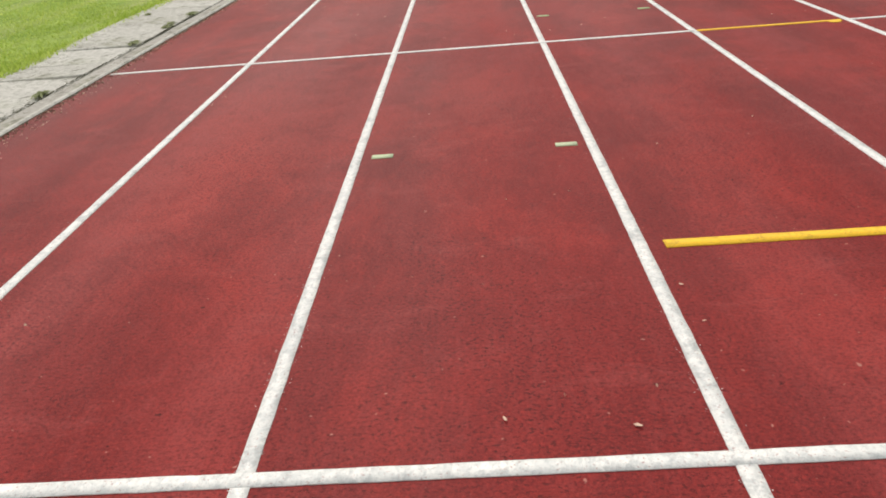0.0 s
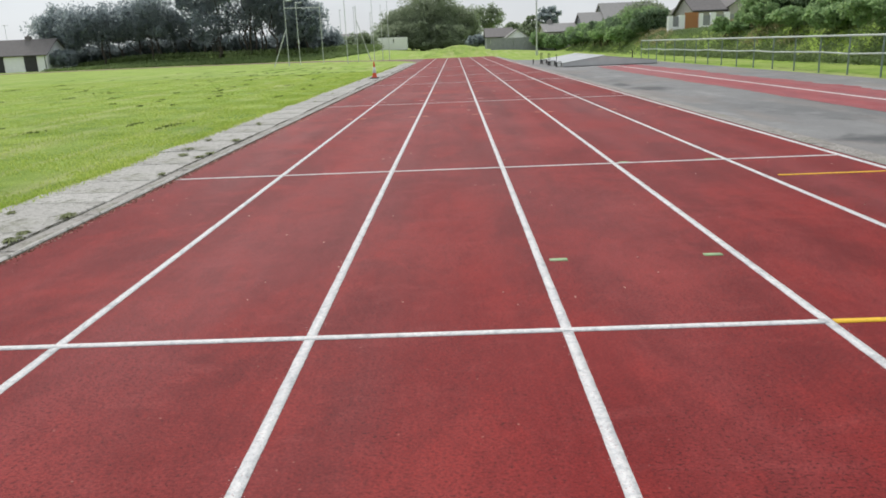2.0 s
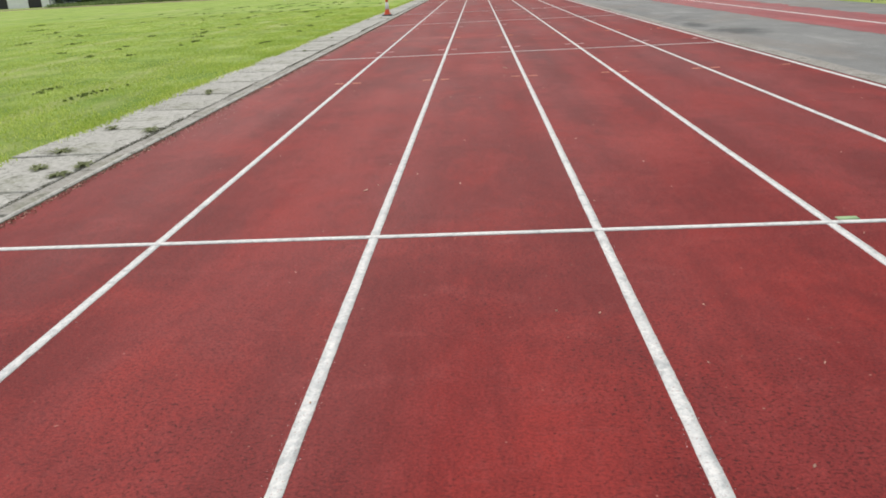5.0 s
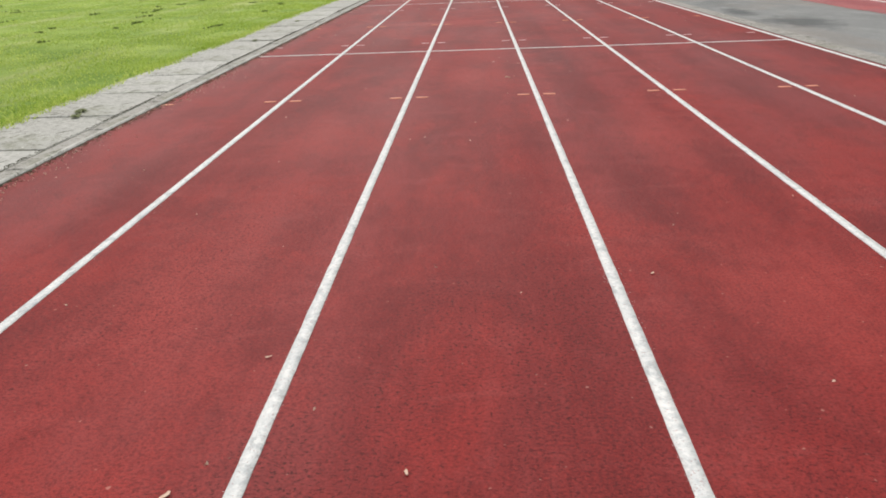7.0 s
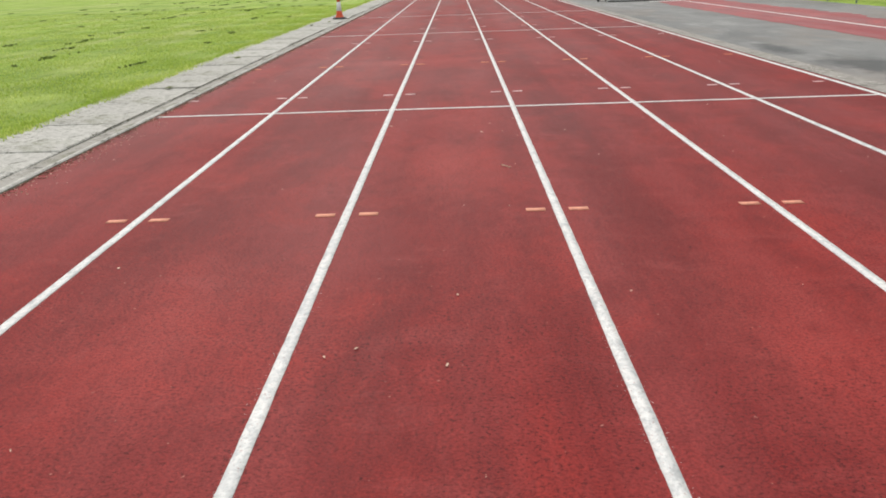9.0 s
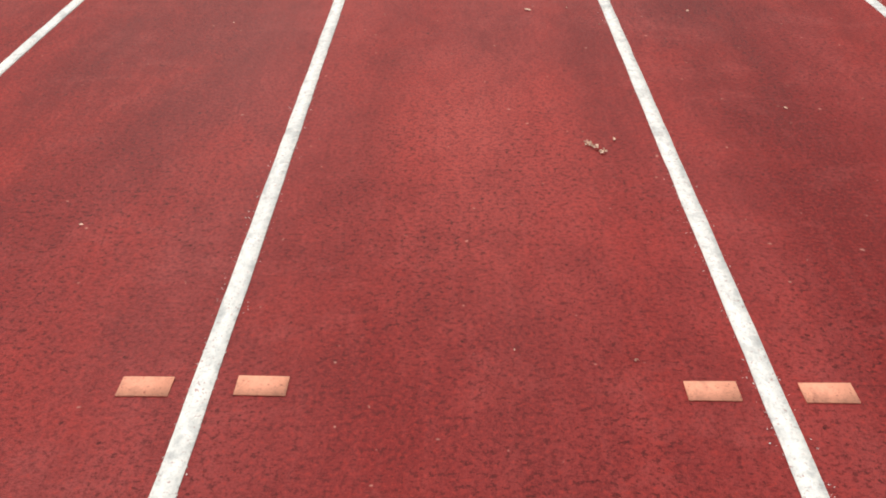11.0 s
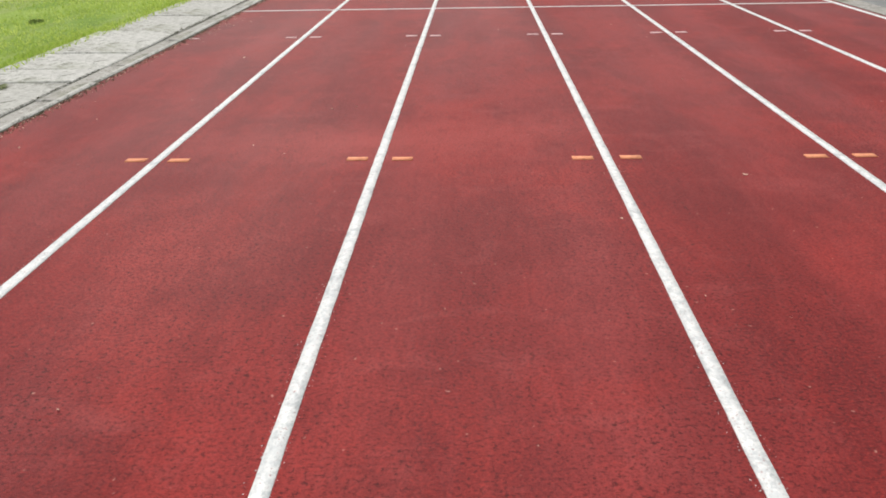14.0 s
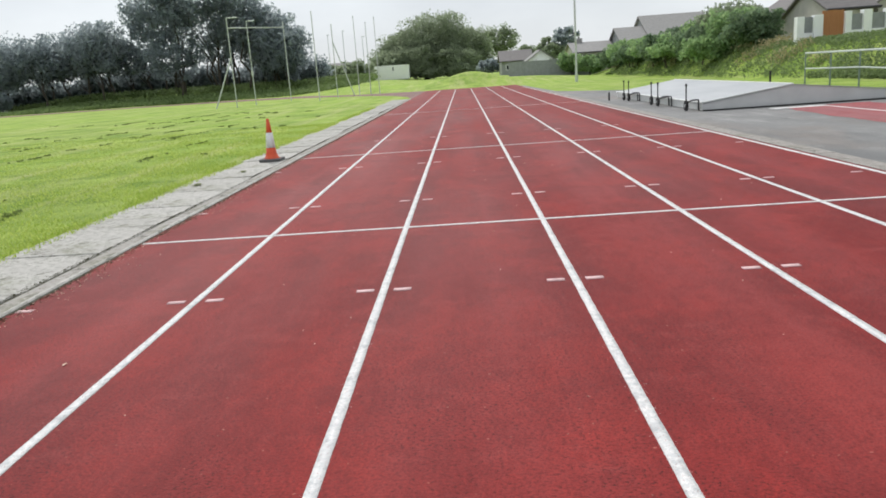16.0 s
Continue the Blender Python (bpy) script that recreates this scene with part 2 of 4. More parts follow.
RED = rubber_material("red_rubber", (0.246, 0.0205, 0.0190), (0.33, 0.066, 0.064), (0.118, 0.0092, 0.0100), 0.5,
                      scuffed=((0.0, 19.75, 0.42, 1.0, 0.85), (0.05, 21.5, 0.36, 0.7, 0.6), (-0.8, 26.35, 1.3, 0.42, 0.85), (0.15, 26.6, 0.55, 0.36, 0.8), (-1.3, 24.9, 0.5, 0.8, 0.6),
                               (1.3, 8.0, 0.4, 0.9, 0.7), (1.55, 9.7, 0.5, 0.9, 0.6), (-1.25, 5.0, 0.55, 1.5, 0.65), (0.0, 5.6, 0.4, 0.9, 0.45), (1.35, 14.2, 0.45, 1.0, 0.7),
                               (-1.25, 14.2, 0.5, 1.2, 0.6), (-1.3, 17.2, 0.5, 1.0, 0.5), (1.3, 17.0, 0.45, 1.1, 0.6), (0.0, 8.6, 0.45, 0.7, 0.4), (1.4, 28.0, 0.5, 1.2, 0.45)),
                      dulled=((0.40, 13.6, 0.20, 1.8, 0.6), (0.42, 17.0, 0.20, 1.8, 0.6), (0.95, 24.8, 0.28, 1.5, 0.6), (-0.35, 20.2, 0.16, 1.2, 0.5), (0.45, 20.4, 0.2, 1.2, 0.6), (0.95, 4.4, 0.35, 1.2, 0.4)))
# faded bend rubber, its colour also greyed for sky reflected at grazing angle
RED_SKY_GREYED = rubber_material("faded_sky_greyed_rubber", (0.22, 0.115, 0.10), (0.27, 0.17, 0.15), (0.15, 0.075, 0.065), 0.6)
RED_RUNWAY = rubber_material("faded_red_rubber", (0.36, 0.078, 0.086), (0.33, 0.20, 0.20), (0.27, 0.060, 0.066), 0.9)
WHITE_PAINT = paint_material("white_line_paint", (0.83, 0.81, 0.79), (0.56, 0.57, 0.575), 0.75)
RUNWAY_PAINT = paint_material("bright_white_line_paint", (0.88, 0.87, 0.86), (0.74, 0.72, 0.71), 0.4)
YELLOW_PAINT = paint_material("yellow_line_paint", (0.86, 0.52, 0.03), (0.70, 0.40, 0.05), 0.3)
PINK_PAINT = paint_material("pale_pink_paint", (0.78, 0.56, 0.56), (0.62, 0.38, 0.38), 0.3)
CORAL_PAINT = paint_material("coral_paint", (0.78, 0.34, 0.23), (0.62, 0.25, 0.17), 0.3)
ORANGE_PAINT = paint_material("orange_paint", (0.82, 0.33, 0.17), (0.66, 0.22, 0.11), 0.3)
PALE_GREEN_PAINT = paint_material("pale_green_paint", (0.48, 0.57, 0.36), (0.55, 0.56, 0.42), 0.4)
GREEN_PAINT = paint_material("green_paint", (0.30, 0.50, 0.23), (0.48, 0.55, 0.38), 0.4)
GRASS = grass_material()


def concrete_material(name, a, b, moss):
    m = Nodes(name, 0.9, spec=0.25)
    n1, n2, n3 = m.noise(2.2, 5, (1, 1, 1), 0.7), m.noise(16, 5, (1, 1, 1), 0.75), m.noise(70, 3)
    c = m.mix(m.grey(n1, 0.32, 0.68), a, b)
    c = m.mix(m.grey(m.random(), 0, 1, 0, 0.35), c, (a[0] * 0.75, a[1] * 0.75, a[2] * 0.72))
    c = m.mix(m.grey(n2, 0.48, 0.66, 0, 0.65), c, (a[0] * 0.52, a[1] * 0.52, a[2] * 0.48))
    c = m.mix(m.grey(m.noise(1.1, 5, (1, 1, 1), 0.7), 0.54, 0.66, 0, moss), c, (0.15, 0.155, 0.09))
    c = m.mix(m.grey(m.noise(5.5, 5, (1, 1, 1), 0.75, 0.6), 0.56, 0.64, 0, 0.75), c, (0.11, 0.11, 0.085))
    c = m.mix(m.grey(m.noise(20, 4, (1, 1, 1), 0.7), 0.60, 0.67, 0, 0.75), c, (0.74, 0.72, 0.68))
    vein = m.noise(1.3, 6, (1, 0.8, 1), 0.7, 0.5)
    c = m.mix(m.ramp(vein, (0.488, (0, 0, 0)), (0.5, (0.55, 0.55, 0.55)), (0.512, (0, 0, 0))), c, (0.09, 0.09, 0.06))
    return m.done(c, n2, 0.6, 0.012)


CONCRETE = concrete_material("weathered_concrete", (0.42, 0.405, 0.38), (0.62, 0.605, 0.57), 0.65)
KERB_CONCRETE = concrete_material("kerb_concrete", (0.35, 0.33, 0.305), (0.48, 0.455, 0.425), 0.6)
STRIP_CONCRETE = concrete_material("worn_edging_concrete", (0.29, 0.27, 0.25), (0.40, 0.375, 0.35), 0.5)
EDGE_CONCRETE = concrete_material("pale_edge_concrete", (0.52, 0.50, 0.47), (0.68, 0.66, 0.63), 0.2)
JOINT_DIRT = mottled("joint_dirt", (0.035, 0.033, 0.025), (0.07, 0.07, 0.04), 9)


def tarmac_material():
    m = Nodes("old_tarmac", 0.85, spec=0.4)
    big, mid = m.noise(0.35, 5, (1, 0.6, 1), 0.65, 0.5), m.noise(2.0, 5, (1, 0.5, 1), 0.7)
    c = m.mix(m.grey(big, 0.35, 0.65), (0.185, 0.185, 0.185), (0.28, 0.277, 0.272))
    c = m.mix(m.grey(mid, 0.5, 0.7, 0, 0.5), c, (0.37, 0.365, 0.355))
    c = m.mix(m.grey(m.noise(0.8, 5, (1, 0.45, 1), 0.7, 0.8), 0.62, 0.72, 0, 0.6), c, (0.09, 0.092, 0.09))
    c = m.mix(m.grey(m.noise(1.2, 5, (1, 0.25, 1), 0.7), 0.56, 0.68, 0, 0.5), c, (0.42, 0.41, 0.40))
    c = m.mix(m.grey(m.noise(0.5, 5, (1.4, 0.4, 1), 0.65, 0.4), 0.50, 0.66, 0, 0.6), c, (0.30, 0.255, 0.225))
    # damp stains with ragged soft edges
    rag = m.noise(2.2, 5, (1, 0.8, 1), 0.7, 0.5)
    for cx, cy, sx, sy in ((5.55, 13.2, 1.1, 0.7), (5.35, 24.4, 0.75, 1.5), (5.0, 26.6, 0.4, 1.2)):
        c = m.mix(m.spot((cx, cy), (sx, sy), rag), c, (0.075, 0.078, 0.08))
    c = m.mix(m.grey(m.noise(75, 3), 0.4, 0.7, 0, 0.35), c, (0.08, 0.08, 0.08))
    return m.done(c, m.voronoi(130), 0.6, 0.008)


TARMAC = tarmac_material()
# tree leaf colour made pale and bluish: distance haze is put into it
LEAF_HAZED = leaf_material("hazed_tree_leaves", (0.31, 0.355, 0.37), (0.385, 0.44, 0.445), 0.78)
# hedge green lifted in colour, partly to stand for haze
LEAF_MID = leaf_material("hedge_leaves", (0.22, 0.34, 0.16), (0.42, 0.56, 0.26), 0.65)
LEAF_DEEP = leaf_material("deep_green_leaves", (0.13, 0.20, 0.12), (0.27, 0.36, 0.20), 0.6)
# olive leaves lightened and greyed in colour to stand for haze
LEAF_OLIVE_HAZED = leaf_material("hazed_olive_leaves", (0.25, 0.30, 0.20), (0.38, 0.44, 0.29), 0.7)
BANK_WEEDS = leaf_material("bank_grass_and_weeds", (0.15, 0.205, 0.085), (0.275, 0.36, 0.155), 0.5)
WEEDS = leaf_material("bank_weeds", (0.17, 0.20, 0.075), (0.32, 0.36, 0.15), 0.5)
STRAW = leaf_material("straw_coloured_stalks", (0.34, 0.31, 0.15), (0.50, 0.44, 0.28), 0.4)
BLADE = leaf_material("grass_blades", (0.31, 0.44, 0.06), (0.76, 0.82, 0.24), 0.42)
CLIPPING = leaf_material("matted_grass_clippings", (0.11, 0.16, 0.035), (0.26, 0.33, 0.09), 0.35)
MOSS = leaf_material("dark_kerb_moss", (0.05, 0.05, 0.025), (0.13, 0.12, 0.06), 0.2)
BARK = mottled("bark", (0.045, 0.038, 0.030), (0.10, 0.085, 0.065), 5, 0.95, bump=0.6)
GALVANISED = mottled("galvanised_steel", (0.46, 0.48, 0.48), (0.60, 0.62, 0.61), 8, 0.45, 0.6, 0.1)
POST_GREY = mottled("grey_post_paint", (0.50, 0.53, 0.52), (0.62, 0.65, 0.63), 6, 0.55, 0.2, 0.1)
RAIL_GREEN = mottled("green_rail_paint", (0.16, 0.22, 0.19), (0.24, 0.30, 0.26), 9, 0.55, 0.1, 0.1)
RAIL_PALE = mottled("pale_green_rail_paint", (0.50, 0.56, 0.50), (0.62, 0.67, 0.60), 9, 0.5, 0.1, 0.1)
WHITE_STEEL = mottled("white_container_paint", (0.80, 0.81, 0.81), (0.88, 0.89, 0.88), 3, 0.5, 0.0, 0.1)
WHITE_RENDER = mottled("white_render", (0.80, 0.81, 0.83), (0.89, 0.90, 0.91), 2, 0.9)
CREAM_RENDER = mottled("cream_render", (0.42, 0.41, 0.37), (0.52, 0.50, 0.45), 2, 0.9)
GREY_RENDER = mottled("grey_panel", (0.24, 0.25, 0.26), (0.32, 0.33, 0.34), 3, 0.85)
SLATE = mottled("slate_roof", (0.125, 0.115, 0.113), (0.19, 0.178, 0.172), 3, 0.75, stretch=(1, 1, 6))
GREY_ROOF = mottled("grey_concrete_tile", (0.24, 0.235, 0.23), (0.33, 0.32, 0.31), 3, 0.85, stretch=(1, 1, 6))
DARK_DOOR = mottled("dark_door_paint", (0.022, 0.022, 0.026), (0.045, 0.043, 0.046), 4, 0.5)
TIMBER = mottled("orange_brown_timber", (0.36, 0.155, 0.065), (0.46, 0.215, 0.095), 4, 0.75, stretch=(8, 8, 0.6))
COVER_LIGHT = mottled("pale_grey_cover_sheet", (0.36, 0.375, 0.39), (0.46, 0.47, 0.48), 1.2, 0.5, 0.0, 0.1, stretch=(1, 0.4, 1))
COVER_EDGE = mottled("white_cover_trim", (0.64, 0.66, 0.64), (0.76, 0.77, 0.75), 4, 0.5)
COVER_END = mottled("grey_cover_end", (0.52, 0.525, 0.53), (0.62, 0.62, 0.62), 2, 0.7)
BLACK_STEEL = mottled("black_steel", (0.020, 0.020, 0.021), (0.05, 0.048, 0.045), 9, 0.5, 0.3)
TYRE = mottled("black_tyre", (0.018, 0.018, 0.018), (0.04, 0.04, 0.04), 12, 0.9)
CONE_ORANGE = mottled("orange_red_plastic", (0.62, 0.075, 0.025), (0.74, 0.12, 0.045), 9, 0.5, bump=0.05)
CONE_WHITE = mottled("white_reflective_sleeve", (0.66, 0.66, 0.66), (0.78, 0.78, 0.77), 12, 0.4, bump=0.05)
CONE_BASE = mottled("grey_rubber_base", (0.085, 0.085, 0.09), (0.16, 0.155, 0.15), 10, 0.9)
LEAF_LITTER = mottled("dry_leaf_litter", (0.58, 0.37, 0.27), (0.80, 0.64, 0.52), 60, 0.9, bump=0.1)
# rough grass coloured darker to stand for the far trees' shade
TREE_SHADE_GRASS = leaf_material("rough_grass", (0.14, 0.20, 0.075), (0.25, 0.33, 0.125), 0.45)
GLASS = Nodes("window_glass", 0.08, 0.0, 0.6).done((0.03, 0.035, 0.04))


# ---- building helpers ----
def box(bm, x0, x1, y0, y1, z0, z1):
    v = [bm.verts.new(p) for p in ((x0, y0, z0), (x1, y0, z0), (x1, y1, z0), (x0, y1, z0), (x0, y0, z1), (x1, y0, z1), (x1, y1, z1), (x0, y1, z1))]
    for f in ((3, 2, 1, 0), (4, 5, 6, 7), (0, 1, 5, 4), (1, 2, 6, 5), (2, 3, 7, 6), (3, 0, 4, 7)):
        bm.faces.new([v[i] for i in f])
    return bm


def tube(bm, a, b, r0, r1=None, n=10):
    """A tapered round bar from a to b."""
    a, b = Vector(a), Vector(b)
    r1 = r0 if r1 is None else r1
    q = (b - a).to_track_quat("Z", "Y").to_matrix()
    rings = []
    for p, r in ((a, r0), (b, r1)):
        rings.append([bm.verts.new(p + q @ Vector((r * math.cos(2 * math.pi * i / n), r * math.sin(2 * math.pi * i / n), 0))) for i in range(n)])
    for i in range(n):
        bm.faces.new((rings[0][i], rings[0][(i + 1) % n], rings[1][(i + 1) % n], rings[1][i]))
    bm.faces.new(rings[0][::-1])
    bm.faces.new(rings[1])
    return bm


def bar(bm, points, r, n=8):
    """A bent round bar through points."""
    for a, b in zip(points, points[1:]):
        tube(bm, a, b, r, n=n)
    return bm


def lathe(bm, profile, n=24, at=(0, 0, 0)):
    """Turns a profile of (radius, height) round the z axis."""
    rings = [[bm.verts.new((at[0] + r * math.cos(2 * math.pi * i / n), at[1] + r * math.sin(2 * math.pi * i / n), at[2] + z)) for i in range(n)] for r, z in profile]
    for a, b in zip(rings, rings[1:]):
        for i in range(n):
            bm.faces.new((a[i], a[(i + 1) % n], b[(i + 1) % n], b[i]))
    bm.faces.new(rings[0][::-1])
    bm.faces.new(rings[-1])
    return bm


def poly(bm, points, thick=(0, 0, -0.03)):
    """A flat sheet with thickness."""
    top = [bm.verts.new(p) for p in points]
    low = [bm.verts.new(Vector(p) + Vector(thick)) for p in points]
    bm.faces.new(top)
    bm.faces.new(low[::-1])
    k = len(points)
    for i in range(k):
        bm.faces.new((top[i], low[i], low[(i + 1) % k], top[(i + 1) % k]))
    return bm


def part(name, bm, material, parent=None, label="", bevel=0.0, smooth=False):
    """Links a bmesh as one mesh object, under a parent if given."""
    if bevel:
        bmesh.ops.bevel(bm, geom=bm.edges[:], offset=bevel, segments=2, affect="EDGES", profile=0.5)
    bmesh.ops.recalc_face_normals(bm, faces=bm.faces[:])
    me = bpy.data.meshes.new(name)
    bm.to_mesh(me)
    bm.free()
    me.materials.append(material)
    if smooth:
        for p in me.polygons:
            p.use_smooth = True
    ob = new(name, me)
    if parent is not None:
        ob.parent = parent
    if label:
        tagged(ob, label)
    return ob


def sheet(name, verts, faces, material, parent=None):
    """An object from arrays of vertices and faces of one size."""
    verts, faces = np.asarray(verts, dtype=np.float32), np.asarray(faces, dtype=np.int32)
    k = faces.shape[1]
    me = bpy.data.meshes.new(name)
    me.vertices.add(len(verts))
    me.vertices.foreach_set("co", verts.ravel())
    me.loops.add(faces.size)
    me.loops.foreach_set("vertex_index", faces.ravel())
    me.polygons.add(len(faces))
    me.polygons.foreach_set("loop_start", np.arange(0, faces.size, k, dtype=np.int32))
    me.update(calc_edges=True)
    me.validate()
    me.materials.append(material)
    ob = new(name, me)
    if parent is not None:
        ob.parent = parent
    return ob


def thing(name, at, label, category, group=""):
    ob = new(name)
    ob.location = at
    return tagged(ob, label, category, group)


def B():
    return bmesh.new()


# ---- ground ----
BEND_Y, BEND_X, R_IN = 68.0, -39.55, 36.5  # where the bend begins, its centre line, inner radius


def ease(a, b, v):
    t = np.clip((v - a) / (b - a), 0, 1)
    return t * t * (3 - 2 * t)


def height(x, y):
    """Height of the grass sheet."""
    x, y = np.asarray(x, float), np.asarray(y, float)
    z = -0.012 + 0 * x
    start = 90 + 20 * ease(-6, -22, x)
    z = z + (0.95 - 0.5 * ease(-14, -5, x)) * ease(0, 22, y - start) * ease(-58, -50, x) * (1 - ease(6, 16, x))
    z = z + 1.25 * np.exp(-(((x - 0.8) / 3.4) ** 2 + ((y - 96) / 3.4) ** 2))
    bank = ease(14.1, 17.0, x) * 1.55 * (1 - ease(95, 125, y)) + 1.2 * ease(18, 30, x) * ease(90, 130, y)
    z = z + bank + 0.09 * ease(11.6, 12.1, x) * (1 - ease(55, 62, y))
    return z


def grid_axis(*spans):
    out = []
    for a, b, n in spans:
        out += list(np.linspace(a, b, n, endpoint=False))
    return np.array(out + [spans[-1][1]])


gx = grid_axis((-900, -120, 14), (-120, -20, 50), (-20, 24, 110), (24, 60, 30), (60, 900, 14))
gy = grid_axis((-300, -20, 10), (-20, 60, 60), (60, 140, 100), (140, 440, 50), (440, 1600, 12))
GX, GY = np.meshgrid(gx, gy)
GZ = height(GX, GY)
nx, ny = len(gx), len(gy)
idx = np.arange(nx * ny).reshape(ny, nx)
quads = np.stack([idx[:-1, :-1], idx[:-1, 1:], idx[1:, 1:], idx[1:, :-1]], -1).reshape(-1, 4)
ground = sheet("ground", np.stack([GX, GY, GZ], -1).reshape(-1, 3), quads, GRASS)
for p in ground.data.polygons:
    p.use_smooth = True
tagged(ground, "mown green sports field grass with pale clippings", "grass", kind="structure")

# ---- running track: straight of six lanes, with the bend leaving it at the far end ----
LANE, LINE = 1.22, 0.05
X_KERB, X_EDGE = -3.05, 4.365
LINES_X = [-1.83, -0.61, 0.61, 1.83, 3.05, 4.288]
track_bm = B()
ring_in, ring_out = [], []
for i in range(49):
    a = radians(180 * i / 48)
    ring_in.append((BEND_X + R_IN * math.cos(a), BEND_Y + R_IN * math.sin(a), 0.0))
    ring_out.append((BEND_X + (R_IN + 7.4) * math.cos(a), BEND_Y + (R_IN + 7.4) * math.sin(a), -0.0005))
poly(track_bm, [(X_KERB, -14, 0), (X_EDGE, -14, 0), (X_EDGE, 89, 0), (X_KERB, 89, 0)])
track = part("running_track", track_bm, RED)
tagged(track, "worn red rubber running track with six lanes", "running track", kind="structure")
bend_bm = B()
for i in range(48):
    poly(bend_bm, [ring_in[i], ring_out[i], ring_out[i + 1], ring_in[i + 1]])
bend = part("running_track_bend", bend_bm, RED_SKY_GREYED)
bend.location.z = -0.006
tagged(bend, "faded rubber track bend greyed for sky reflection curving away", "running track", kind="structure")


def stripe(name, x0, x1, y0, y1, material, label, kind="structure", group="", z=0.003, slant=0.0):
    """A painted stripe, a few millimetres thick, with slightly uneven long edges."""
    along_y = (y1 - y0) > (x1 - x0)
    length = max(y1 - y0, x1 - x0)
    k = max(1, min(1300, int(length / 0.06)))
    rnd = random.Random(int(1000 * (x0 + 7 * y0)))
    top, n = [], k + 1
    for i in range(n):
        s = i / k
        j0, j1 = rnd.uniform(-0.0012, 0.0012), rnd.uniform(-0.0012, 0.0012)
        if along_y:
            top.append(((x0 + j0, y0 + s * (y1 - y0)), (x1 + j1, y0 + s * (y1 - y0))))
        else:
            xx = x0 + s * (x1 - x0)
            top.append(((xx, y1 + j1 + slant * xx), (xx, y0 + j0 + slant * xx)))
    verts = [(*p, z) for pair in top for p in pair] + [(*p, z - 0.004) for pair in top for p in pair]
    faces, off = [], 2 * n
    for i in range(k):
        a, b, c, d = 2 * i, 2 * i + 1, 2 * i + 3, 2 * i + 2
        faces += [(a, b, c, d), (a + off, d + off, c + off, b + off), (b, b + off, c + off, c), (a, d, d + off, a + off)]
    faces += [(0, off, off + 1, 1), (2 * k, 2 * k + 1, off + 2 * k + 1, off + 2 * k)]
    ob = sheet(name, verts, faces, material)
    return tagged(ob, label, "line" if kind == "structure" else "mark", group, kind)


for i, x in enumerate(LINES_X):
    stripe("lane_line", x - (LINE if i < 5 else 0.062) / 2, x + (LINE if i < 5 else 0.062) / 2, -14, 86.5 if i < 5 else 80, WHITE_PAINT, "worn white lane line painted on red track")
SLANT = 0.0016
for y in (2.30, 7.17, 12.06, 22.15, 31.93, 38.83):
    stripe("cross_line", X_KERB + 0.03, 1.83 if y == 7.17 else 4.25, y - LINE / 2, y + LINE / 2, WHITE_PAINT, "white line painted across the lanes", z=0.0035, slant=SLANT)
stripe("cross_line", 3.05, 4.25, 7.17 - LINE / 2, 7.17 + LINE / 2, WHITE_PAINT, "white line painted across the outer lane", z=0.0035, slant=SLANT)
stripe("cross_line", X_KERB + 0.03, 4.25, 52.9, 52.95, WHITE_PAINT, "white line painted across the lanes", z=0.0035, slant=SLANT)
stripe("stagger_line", 0.70, 1.77, 3.41, 3.472, YELLOW_PAINT, "yellow stagger line painted across one lane", z=0.0035, slant=SLANT)
stripe("stagger_line", 1.86, 3.00, 7.145, 7.195, YELLOW_PAINT, "yellow stagger line painted across one lane", z=0.0035, slant=SLANT)
stripe("stagger_line", 3.18, 4.25, 10.96, 11.01, YELLOW_PAINT, "yellow stagger line painted across one lane", z=0.0035, slant=SLANT)
blob = B()
lathe(blob, [(0.05, 0.0), (0.045, 0.004)], 14, (2.93, 7.135, 0.003))
tagged(part("paint_blob", blob, YELLOW_PAINT), "yellow paint blob at the line's end", "mark", kind="structure")


def marks(y, material, what, xs):
    for x in xs:
        j = random.uniform(-0.006, 0.006)
        stripe("tape_mark", x - 0.056 + j, x + 0.056 + j, y - 0.027 + j, y + 0.027 + j, material, what, "thing", "marks beside the lane lines", z=0.0035, slant=SLANT)


OFF = 0.124
PAIRS = [x + s * OFF for x in LINES_X[:5] for s in (-1, 1)]
marks(4.63, PALE_GREEN_PAINT, "pale green rectangle painted beside lane line", (-0.48, 0.48))
marks(8.36, GREEN_PAINT, "pale green rectangle painted beside lane line", (0.73, 1.69))
marks(12.12, GREEN_PAINT, "pale green rectangle painted beside lane line", (1.95, 2.90))
marks(18.67, CORAL_PAINT, "coral rectangle painted beside lane line", [-2.97] + PAIRS + [4.10])
marks(23.13, PINK_PAINT, "pale pink rectangle painted beside lane line", [-2.97] + PAIRS + [4.10])
marks(26.05, ORANGE_PAINT, "orange rectangle painted beside lane line", [-2.95] + PAIRS + [4.10])
marks(29.94, PINK_PAINT, "pale pink rectangle painted beside lane line", [-2.97] + PAIRS + [4.10])
marks(33.40, PINK_PAINT, "pale pink rectangle painted beside lane line", [-2.97] + PAIRS + [4.10])
marks(36.88, PINK_PAINT, "pale pink rectangle painted beside lane line", [-2.97] + PAIRS + [4.10])
marks(41.6, PINK_PAINT, "pale pink rectangle painted beside lane line", PAIRS)

rr = random.Random(7)
dv, df = [], []
